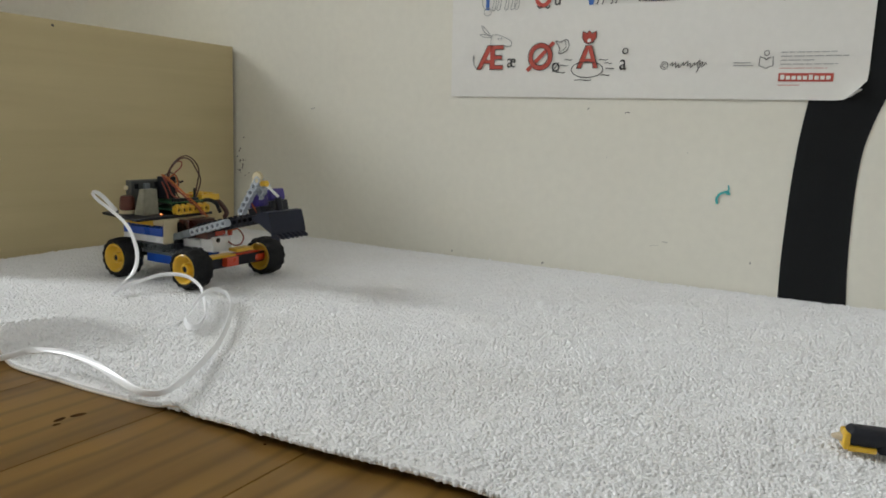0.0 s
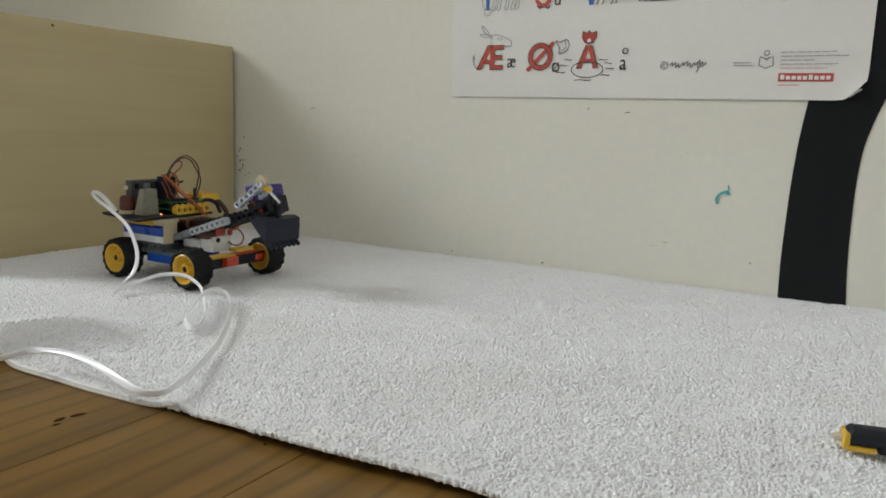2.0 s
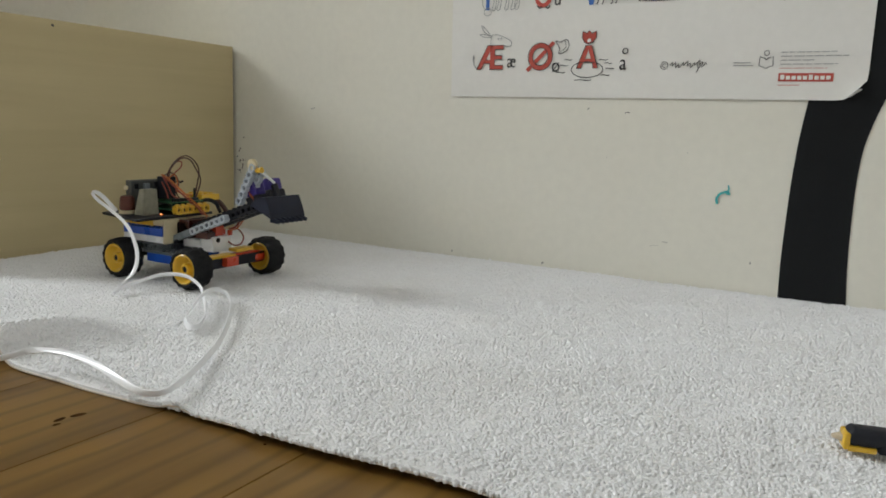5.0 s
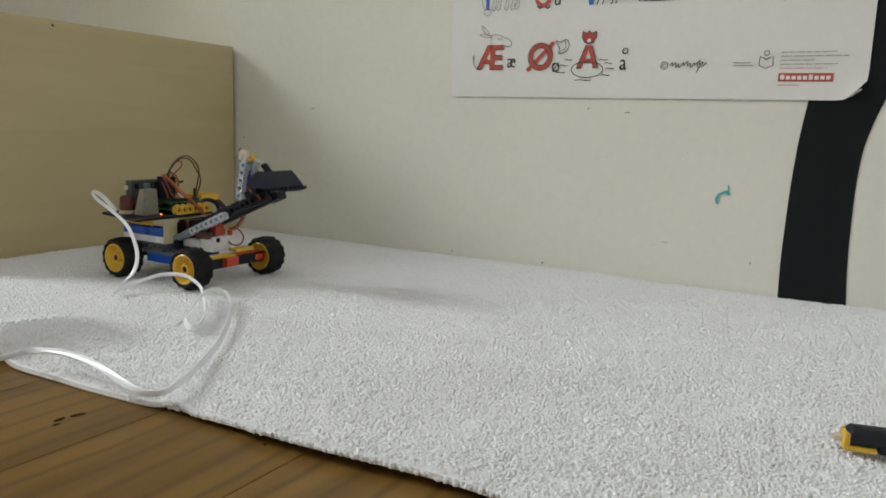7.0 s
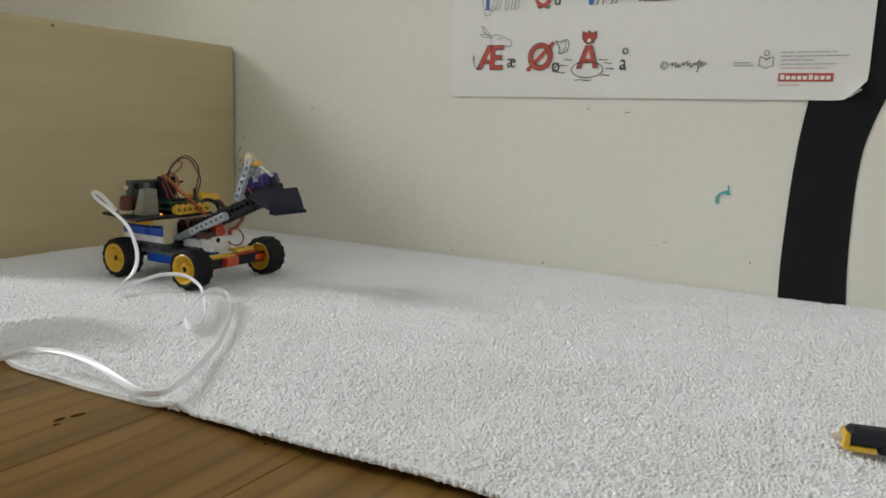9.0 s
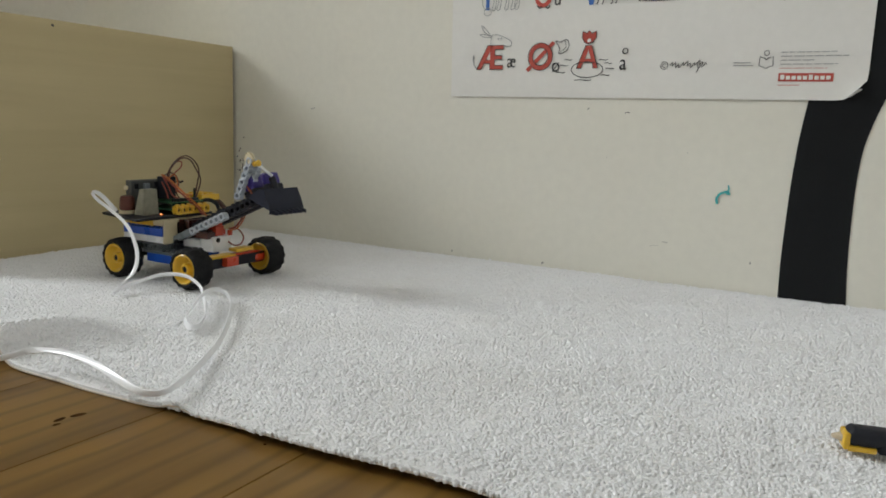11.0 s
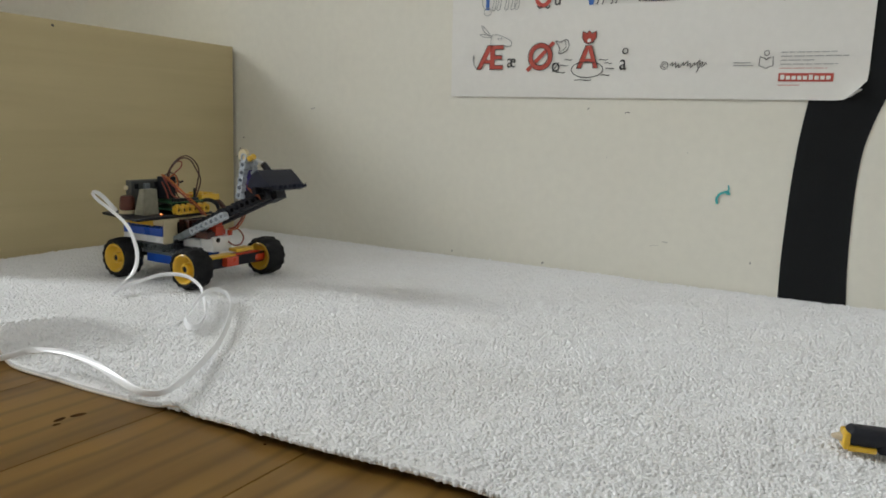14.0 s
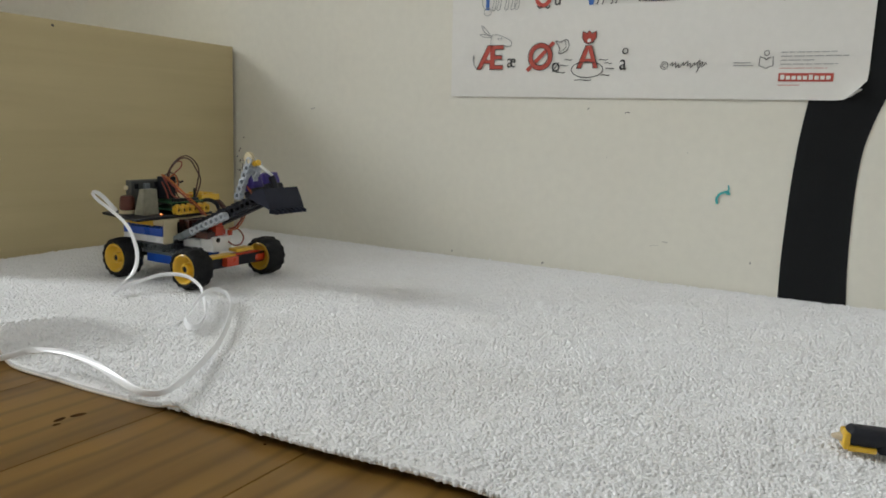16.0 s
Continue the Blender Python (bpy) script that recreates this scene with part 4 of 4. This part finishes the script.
wire([(0.0110, -0.0035, 0.1096), (0.0080, 0.0025, 0.1170), (0.0110, 0.0100, 0.1274), (0.0160, 0.0190, 0.1328), (0.0210, 0.0270, 0.1276), (0.0220, 0.0336, 0.1156), (0.0220, 0.0298, 0.0970), (0.0240, 0.0242, 0.0828)], M_WIRE_BROWN, label="dark brown looping wire")
wire([(0.0110, -0.0019, 0.1069), (0.0110, 0.0025, 0.1191), (0.0180, 0.0105, 0.1297), (0.0200, 0.0220, 0.1283), (0.0240, 0.0275, 0.1172), (0.0240, 0.0341, 0.1050), (0.0240, 0.0295, 0.0905), (0.0250, 0.0241, 0.0815)], M_WIRE_BROWN, label="dark red looping wire")
wire([(0.0080, 0.0038, 0.1026), (0.0060, 0.0107, 0.1114), (0.0060, 0.0208, 0.1190), (0.0060, 0.0218, 0.1250), (0.0060, 0.0143, 0.1251), (0.0080, 0.0042, 0.1183), (0.0100, -0.0018, 0.1081)], M_WIRE_RED, label="thin red wire loop")
wire([(0.0100, -0.0027, 0.1056), (0.0120, 0.0054, 0.1113), (0.0160, 0.0067, 0.1030), (0.0180, 0.0031, 0.0941), (0.0220, 0.0076, 0.0896), (0.0240, 0.0209, 0.0870)], M_WIRE_ORANGE, label="orange wire")
wire([(0.0130, -0.0130, 0.1119), (0.0160, -0.0046, 0.1060), (0.0280, -0.0031, 0.0977), (0.0415, -0.0015, 0.0883), (0.0445, 0.0088, 0.0788), (0.0460, 0.0190, 0.0676), (0.0480, 0.0248, 0.0607)], M_WIRE_ORANGE, 0.0011, "orange servo lead lying over the deck")
wire([(0.0120, -0.0115, 0.1093), (0.0150, -0.0038, 0.1033), (0.0270, -0.0039, 0.0957), (0.0412, -0.0029, 0.0864), (0.0442, 0.0074, 0.0769), (0.0460, 0.0173, 0.0658)], M_WIRE_RED, 0.0009, "red servo lead")
wire([(0.0120, -0.0092, 0.1072), (0.0140, -0.0047, 0.0981), (0.0180, -0.0028, 0.0885), (0.0240, 0.0008, 0.0842)], M_WIRE_RED, 0.0009, "red wire")
wire([(0.0100, -0.0058, 0.1109), (0.0080, 0.0041, 0.1130), (0.0100, 0.0104, 0.1090), (0.0140, 0.0100, 0.1001), (0.0180, 0.0030, 0.0915), (0.0220, 0.0042, 0.0839)], M_WIRE_BROWN, 0.0008, "brown wire")
wire([(0.0100, -0.0107, 0.1033), (0.0120, -0.0064, 0.0929), (0.0160, -0.0068, 0.0841)], M_WIRE_RED, 0.0008, "red wire")
wire([(0.0060, 0.0035, 0.0873), (0.0100, 0.0027, 0.0962), (0.0120, 0.0085, 0.1026), (0.0140, 0.0150, 0.1025)], M_WIRE_BROWN)
part("plug", tube([(0.0130, 0.0126, 0.1019), (0.0140, 0.0167, 0.1031)], 0.0013, 6), M_BLACK, loader)
part("plug", tube([(0.0240, 0.0245, 0.0954), (0.0240, 0.0242, 0.0841)], 0.0013, 6), M_BLACK, loader, "black wire plug")
wire([(0.1010, 0.0027, 0.0566), (0.1040, 0.0092, 0.0581), (0.1040, 0.0179, 0.0650), (0.1040, 0.0242, 0.0747)], M_WIRE_RED, 0.0011, "red motor lead")
wire([(0.1010, 0.0036, 0.0546), (0.1060, 0.0089, 0.0565), (0.1060, 0.0176, 0.0627), (0.1060, 0.0239, 0.0724)], M_WIRE_ORANGE, 0.0008)
wire([(0.1010, 0.0087, 0.0579), (0.1040, 0.0161, 0.0537), (0.1040, 0.0221, 0.0453), (0.1030, 0.0187, 0.0378), (0.1010, 0.0102, 0.0373), (0.1000, 0.0027, 0.0419)], M_WIRE_RED, 0.0008, "dark red wire loop under the arm")

# ---- moving linkage: poses in the loader's space ----
PIVOT = Vector((0.2484, 0.0, 0.0568)) - Vector((O.x, 0, 0))
Y_ARM = -0.345 - O.y


def turned(x, z, degrees, y=0.0):
    return Matrix.Translation((x, y, z)) @ pose(0, 0, 0, 0, -degrees, 0)


LINK = (0.0175, -0.0145)
link = part("drive_beam", beam_mesh(7, height=0.0080, radius=0.0019), M_LGREY, loader, "light grey pierced beam that drives the lifting arm")
for v in link.data.vertices:
    v.co += Vector((0.0235 - LINK[0], Y_ARM, 0))
part("beam_foot", box(-0.0125 - LINK[0], 0.0233 - LINK[0], Y_ARM - 0.0039, Y_ARM + 0.0039, -0.0040, 0.0040, 0.0006), M_MGREY, link, "plain mid-grey foot of the beam")
AY = -0.333 - O.y
b = beam_mesh(16, plain=2, height=0.0110, studs=True)
for v in b.verts:
    v.co += Vector((0.006, AY, -0.0095))
arm = part("lift_arm", b, M_BLACK, loader, "black pierced beam, the loader's lifting arm")
b = beam_mesh(16, plain=2, height=0.0110, studs=True)
for v in b.verts:
    v.co += Vector((0.006, AY + 0.016, -0.0095))
part("black_beam", b, M_BLACK, arm, "black pierced plastic beam")
part("crossbar", box(-0.004, 0.014, Y_ARM + 0.004, AY + 0.02, -0.012, 0.0035, 0.0006), M_BLACK, arm, "black pivot block")
for sy0, sy1, sx0, sx1, sz0, sz1, tall in ((-0.3425, -0.3265, 0.1125, 0.1275, -0.003, 0.0200, 0.0190), (-0.3160, -0.2930, 0.1040, 0.1215, -0.008, 0.0195, 0.0130)):
    sv = part("servo", box(sx0, sx1, sy0 - O.y, sy1 - O.y, sz1 - tall, sz1, 0.0022, seg=3), M_PURPLE, arm, "translucent purple-blue servo motor", 40)
    part("servo_base", box(sx0 - 0.001, sx1 + 0.001, sy0 - O.y - 0.0006, sy1 - O.y + 0.0006, sz0 - 0.004, sz1 - tall - 0.0001, 0.0006), M_BLACK, sv, "dark servo case")
for k, (mt, dz) in enumerate(((M_WIRE_RED, 0.0), (M_WIRE_ORANGE, -0.002), (M_WIRE_RED, -0.004))):
    part("servo_lead", tube([(0.116, -0.3415 - O.y, 0.010 + dz), (0.121, -0.3430 - O.y, 0.002 + dz), (0.1265, -0.3405 - O.y, -0.006 + dz), (0.1240, -0.3330 - O.y, -0.011 + dz)], 0.0005, 5), mt, arm, "thin red servo lead", 60)

# crank that pushes the bucket
crank = part("crank", beam_mesh(6, height=0.0072, depth=0.0070, radius=0.0021), M_LGREY, loader, "pale grey pierced crank beam")
for v in crank.data.vertices:
    v.co += Vector((-0.014, -0.3450 - O.y, -0.0030))
side = beam_mesh(4, height=0.0075, depth=0.0060)
for v in side.verts:
    v.co += Vector((-0.0010, -0.3380 - O.y, -0.0080))
part("crank_side", side, M_LGREY, crank, "pale grey beam beside the crank")
teeth = bmesh.new()
nT = 16
prof2 = []
for i in range(nT * 2):
    r = 0.0066 if i % 2 else 0.0052
    for e in (-0.2, 0.2):
        a = 2 * math.pi * (i + e) / (nT * 2)
        prof2.append((r * math.cos(a), r * math.sin(a)))
fa = [teeth.verts.new((0.0320 + u, -0.0018 - 0.3460 - O.y, -0.001 + v)) for u, v in prof2]
fb = [teeth.verts.new((0.0320 + u, 0.0018 - 0.3460 - O.y, -0.001 + v)) for u, v in prof2]
teeth.faces.new(fa), teeth.faces.new(fb)
for i in range(len(prof2)):
    j = (i + 1) % len(prof2)
    teeth.faces.new((fa[i], fa[j], fb[j], fb[i]))
part("gear", teeth, M_CREAM, crank, "small cream plastic gear wheel")
part("bush", lathe([(0.0032, -0.0035), (0.0032, -0.0018), (0.0024, -0.0013), (0.0024, 0.0013), (0.0032, 0.0018), (0.0032, 0.0035)], 14, "X", m=Matrix.Translation((0.0315, -0.3440 - O.y, -0.0100)) @ pose(0, 0, 0, 0, 55, 0)), M_YELLOW, crank, "yellow plastic bush", 40)
rod = part("push_rod", lathe([(0.0015, 0.0), (0.0015, 0.021)], 8, "X"), M_WHITE, loader, "thin white push rod", 40)

# bucket: a scoop with side plates and seven teeth
BW, BY = 0.0490, -0.3305 - O.y
shell = [(0.0255, 0.0040), (0.0300, 0.0108), (0.0355, 0.0160), (0.0417, 0.0185), (0.0470, 0.0120), (0.0515, 0.0058), (0.0550, 0.0002)]
bm = bmesh.new()


def offset(k, d):
    a, b = Vector(shell[max(k - 1, 0)]), Vector(shell[min(k + 1, len(shell) - 1)])
    t = (b - a).normalized()
    p = Vector(shell[k]) + d * Vector((t.y, -t.x))
    return p.x, p.y


outer = [offset(k, -0.0007) for k in range(len(shell))]
inner = [offset(k, 0.0007) for k in range(len(shell))]
loop = outer + inner[::-1]
va = [bm.verts.new((u, BY - BW / 2, v)) for u, v in loop]
vb = [bm.verts.new((u, BY + BW / 2, v)) for u, v in loop]
nL = len(loop)
for i in range(nL):
    j = (i + 1) % nL
    bm.faces.new((va[i], va[j], vb[j], vb[i]))
half = len(shell)
for vs in (va, vb):
    for i in range(half - 1):
        bm.faces.new((vs[i], vs[i + 1], vs[nL - 2 - i], vs[nL - 1 - i]))
bucket = part("bucket", bm, M_BUCKET, loader, "black plastic digger bucket with small teeth")
for sgn in (-1, 1):
    b = bmesh.new()
    y0 = BY + sgn * BW / 2
    a = [b.verts.new((u, y0, v)) for u, v in outer]
    c = [b.verts.new((u, y0 + sgn * 0.0012, v)) for u, v in outer]
    b.faces.new(a), b.faces.new(c)
    for i in range(len(a)):
        j = (i + 1) % len(a)
        b.faces.new((a[i], a[j], c[j], c[i]))
    part("side_plate", b, M_BUCKET, bucket)
for k in range(7):
    y0 = BY - BW / 2 + BW * (k + 0.5) / 7
    b = box(0.0520, 0.0625, y0 - 0.0018, y0 + 0.0018, -0.0040, 0.0014, 0)
    for v in b.verts:
        if v.co.x > 0.056:
            v.co.y = y0 + (v.co.y - y0) * 0.55
            v.co.z *= 0.6
    part("tooth", b, M_BUCKET, bucket)
part("lug", tube([(0.0280, BY, 0.0270), (0.0320, BY, 0.0215), (0.0370, BY, 0.0140)], 0.0036, 8), M_BLACK, bucket, "black lug for the push rod", 50)
part("hinge", box(0.0100, 0.0330, BY - 0.0070, BY + 0.0070, 0.0010, 0.0105, 0.0008), M_BLACK, bucket, "black hinge block")
ROD_END = Vector((0.0262, 0.0290))


# ---- flat white cable ----
def cable():
    """A flat cable from the deck to the rug, in loose loops, and off over the rug's edge."""
    # each: a point of the middle line, and the way across the flat
    hanging = [
        ((0.1882, -0.3740, 0.0705), (0.2, 0.3, 1.0)),
        ((0.1804, -0.3820, 0.0844), (0.5, 0.3, 0.8)),
        ((0.1809, -0.3920, 0.0919), (0.7, 0.3, 0.6)),
        ((0.1806, -0.3980, 0.0922), (0.7, -0.1, 0.7)),
        ((0.1972, -0.4040, 0.0864), (0.7, -0.2, 0.7)),
        ((0.2230, -0.4070, 0.0771), (0.6, -0.2, 0.7)),
        ((0.2484, -0.4090, 0.0652), (0.8, -0.1, 0.5)),
        ((0.2622, -0.4100, 0.0495), (1.0, 0.1, 0.2)),
        ((0.2705, -0.4130, 0.0330), (1.0, 0.2, 0.05)),
        ((0.2726, -0.4200, 0.0183), (1.0, 0.3, 0.1)),
        ((0.2740, -0.4360, 0.0080), (0.7, -0.3, 0.6)),
    ]
    loops = [
        ((0.2874, -0.4549, 0.0045), (0.5, -0.4, 0.8)),
        ((0.2791, -0.4348, 0.0080), (0.5, -0.5, 0.8)),
        ((0.2806, -0.4170, 0.0100), (0.4, -0.6, 0.8)),
        ((0.2950, -0.4040, 0.0160), (0.3, -0.6, 0.8)),
        ((0.3250, -0.4010, 0.0185), (0.2, -0.5, 0.9)),
        ((0.3577, -0.4108, 0.0140), (0.3, -0.2, 0.9)),
        ((0.3910, -0.4355, 0.0080), (0.3, 0.2, 0.9)),
        ((0.4175, -0.4589, 0.0052), (0.1, 0.3, 1.0)),
        ((0.4442, -0.4906, 0.0050), (-0.1, 0.3, 1.0)),
        ((0.4417, -0.4993, 0.0050), (0.3, 0.2, 1.0)),
        ((0.4224, -0.4862, 0.0065), (0.4, 0.1, 0.9)),
        ((0.4098, -0.4679, 0.0100), (0.4, -0.1, 0.9)),
        ((0.3945, -0.4420, 0.0150), (0.3, -0.3, 0.9)),
        ((0.3785, -0.4145, 0.0135), (0.1, -0.4, 0.9)),
        ((0.3779, -0.4009, 0.0100), (0.1, -0.3, 1.0)),
        ((0.3939, -0.4070, 0.0062), (0.2, 0.0, 1.0)),
    ]
    run = [
        ((0.4336, -0.4449, 0.0040), (-0.40, -0.30, 0.87)),
        ((0.4815, -0.5016, 0.0040), (-0.40, -0.30, 0.87)),
        ((0.5122, -0.5463, 0.0040), (-0.40, -0.30, 0.87)),
        ((0.5352, -0.5857, 0.0040), (-0.40, -0.30, 0.87)),
        ((0.5471, -0.6121, 0.0050), (0.2, -0.1, 1.0)),
        ((0.5436, -0.6208, 0.0050), (0.1, -0.2, 1.0)),
        ((0.5322, -0.6230, 0.0055), (0.0, 0.1, 1.0)),
        ((0.5103, -0.6190, 0.0070), (0.0, 0.5, 0.9)),
        ((0.4878, -0.6151, 0.0095), (0.0, 0.7, 0.7)),
        ((0.4669, -0.6136, 0.0115), (0.0, 0.8, 0.6)),
        ((0.4455, -0.6136, 0.0120), (0.0, 0.9, 0.5)),
        ((0.4281, -0.6157, 0.0110), (0.3, 0.9, 0.4)),
        ((0.4169, -0.6231, 0.0100), (0.2, 0.5, 0.8)),
        ((0.4154, -0.6350, 0.0090), (0.3, 0.2, 0.9)),
        ((0.4105, -0.6600, 0.0080), (0.3, 0.1, 0.9)),
    ]
    pts = hanging + loops + run
    centre = spline([p for p, _ in pts], 8)
    across = spline([s for _, s in pts], 8)
    bm = bmesh.new()
    prev, half_w, half_t = None, 0.0023, 0.0006
    for i, (c, s) in enumerate(zip(centre, across)):
        d = (centre[min(i + 1, len(centre) - 1)] - centre[max(i - 1, 0)]).normalized()
        s = (s - s.dot(d) * d).normalized()
        n = d.cross(s)
        c = Vector((c.x, c.y, max(c.z, 0.0018 + half_w * abs(s.z))))
        ring = [bm.verts.new(c + half_w * u * s + half_t * v * n) for u, v in ((-1, -0.6), (-0.85, -1), (0.85, -1), (1, -0.6), (1, 0.6), (0.85, 1), (-0.85, 1), (-1, 0.6))]
        if prev:
            for k in range(8):
                bm.faces.new((prev[k], prev[(k + 1) % 8], ring[(k + 1) % 8], ring[k]))
        else:
            bm.faces.new(ring)
        prev = ring
    bm.faces.new(prev)
    return tagged(mesh_ob("flat_cable", bm, M_RIBBON, 50), "flat white cable looping from the toy loader over the rug", "cable")


cable()


# ---- craft knife on the rug ----
def craft_knife():
    k = tagged(new("craft_knife"), "black and yellow craft knife lying on the white rug", "knife")
    k.matrix_basis = Matrix.Translation((0.9115, -0.4505, 0.0068)) @ pose(0, 0, 0, 0, 0, 13)
    b = box(0.0035, 0.0135, -0.0050, 0.0055, -0.0030, 0.0030, 0)
    for v in b.verts:
        if v.co.x < 0.006:
            v.co.y *= 0.25
            v.co.z *= 0.4
    bmesh.ops.bevel(b, geom=b.edges[:], offset=0.0006, segments=1, affect="EDGES")
    part("nose", b, M_TIP, k, "dull tan tapering nose")
    part("collar", box(0.0105, 0.0152, -0.0088, 0.0080, -0.0070, 0.0060, 0.0016, seg=2), M_YELLOW, k, "yellow plastic collar", 40)
    part("yellow_body", box(0.0140, 0.0330, -0.0092, 0.0040, -0.0076, -0.0034, 0.0012, seg=2), M_YELLOW, k, "yellow plastic sheath", 40)
    part("grip", box(0.0128, 0.1350, -0.0096, 0.0084, -0.0040, 0.0096, 0.0050, seg=4), M_BLACK, k, "black rubber grip", 40)
    part("grip", box(0.0335, 0.1340, -0.0092, 0.0070, -0.0078, 0.0020, 0.0025, seg=3), M_BLACK, k, "black rubber grip underside", 40)
    for o in k.children:
        o.data.transform(Matrix.Scale(0.78, 4))
    return k


craft_knife()


# ---- what moves: the arm lifts, the crank pushes, the bucket tips ----
def motions():
    # seconds, lift of the arm, tilt of the bucket against the arm, in degrees
    rows = [
        (0.0, 13.9, -35.8),
        (0.1, 15.0, -35.3),
        (0.2, 19.4, -35.2),
        (0.3, 22.7, -35.2),
        (0.4, 23.0, -35.4),
        (0.5, 16.7, -35.2),
        (0.6, 16.7, -35.0),
        (0.8, 23.0, -35.6),
        (1.0, 22.9, -35.5),
        (1.2, 16.4, -35.7),
        (1.4, 16.4, -11.7),
        (1.5, 17.4, -14.0),
        (1.6, 14.9, -12.7),
        (1.8, 16.3, -34.7),
        (2.0, 16.4, -55.1),
        (2.2, 16.2, -54.5),
        (2.4, 22.6, -54.5),
        (2.5, 22.7, -54.4),
        (2.6, 16.0, -54.6),
        (2.8, 11.8, -54.3),
        (3.0, 11.6, -55.5),
        (3.2, 16.2, -54.6),
        (3.4, 16.5, -35.9),
        (3.5, 16.7, -35.6),
        (3.6, 16.4, -35.8),
        (3.8, 22.6, -35.4),
        (4.0, 16.3, -35.4),
        (4.2, 11.9, -35.2),
        (4.4, 15.5, -35.3),
        (4.8, 19.0, -35.3),
        (5.4, 20.5, -35.3),
        (6.0, 17.5, -35.6),
        (6.3, 16.3, -36.1),
        (6.5, 22.8, -35.7),
        (6.7, 22.9, -35.3),
        (6.9, 22.5, -11.1),
        (7.0, 23.2, -12.5),
        (7.1, 14.9, -12.2),
        (7.3, 16.6, -12.4),
        (7.5, 22.8, -11.7),
        (7.7, 22.9, -35.1),
        (7.9, 22.5, -35.0),
        (8.0, 22.9, -54.5),
        (8.1, 22.7, -54.9),
        (8.3, 12.9, -54.6),
        (8.5, 16.1, -54.8),
        (8.7, 16.4, -35.8),
        (8.9, 20.0, -35.1),
        (9.0, 22.7, -35.3),
        (9.1, 23.0, -35.8),
        (9.2, 14.5, -35.3),
        (9.5, 16.5, -35.3),
        (10.2, 19.5, -35.3),
        (10.9, 22.5, -35.3),
        (11.3, 23.1, -35.3),
        (11.5, 22.9, -35.1),
        (11.7, 16.2, -35.9),
        (11.9, 22.8, -35.2),
        (12.0, 23.2, -35.5),
        (12.1, 12.6, -34.3),
        (12.3, 16.5, -35.2),
        (12.5, 9.1, -35.7),
        (12.7, 9.6, -53.9),
        (12.9, 9.7, -53.7),
        (13.0, 16.2, -53.9),
        (13.1, 14.8, -54.5),
        (13.3, 16.2, -35.5),
        (13.5, 16.4, -35.3),
        (13.7, 22.9, -35.3),
        (13.9, 23.1, -11.9),
        (14.0, 23.3, -11.0),
        (14.1, 22.8, -34.5),
        (14.3, 22.9, -34.9),
        (14.5, 16.4, -34.9),
        (14.7, 22.6, -35.6),
        (14.9, 22.9, -35.3),
        (15.0, 13.3, -35.0),
        (15.1, 16.4, -35.0),
        (15.3, 22.8, -35.2),
        (15.5, 20.5, -35.3),
        (15.7, 16.4, -35.0),
        (15.9, 23.1, -35.3),
        (16.0, 22.9, -34.9),
    ]
    arms, links, cranks, buckets, rods = [], [], [], [], []
    foot = turned(PIVOT.x, PIVOT.z, 23.2) @ Vector((LINK[0], 0, LINK[1]))
    for t, lift, tilt in rows:
        a = radians(lift)
        arms.append((t, turned(PIVOT.x, PIVOT.z, lift)))
        links.append((t, turned(foot.x, foot.z, 24.0 + 0.81 * (lift - 23.2))))
        q = PIVOT + 0.1118 * Vector((math.cos(a + 0.0800), 0, math.sin(a + 0.0800)))
        psi = lift + 42.5 + (0.55 if tilt > -35.3 else 1.12) * (tilt + 35.3)
        cranks.append((t, turned(q.x, q.z, psi)))
        h = PIVOT + 0.1052 * Vector((math.cos(a + 0.0079), 0, math.sin(a + 0.0079)))
        buckets.append((t, turned(h.x, h.z, lift + tilt)))
        p0 = turned(q.x, q.z, psi) @ Vector((0.0315, -0.3440 - O.y, -0.0100))
        p1 = turned(h.x, h.z, lift + tilt) @ Vector((ROD_END.x, BY, ROD_END.y))
        rods.append((t, Matrix.Translation(p0) @ (p1 - p0).to_track_quat("X", "Z").to_matrix().to_4x4()))
    walk(arm, arms)
    walk(link, links)
    walk(crank, cranks)
    walk(bucket, buckets)
    walk(rod, rods)


motions()
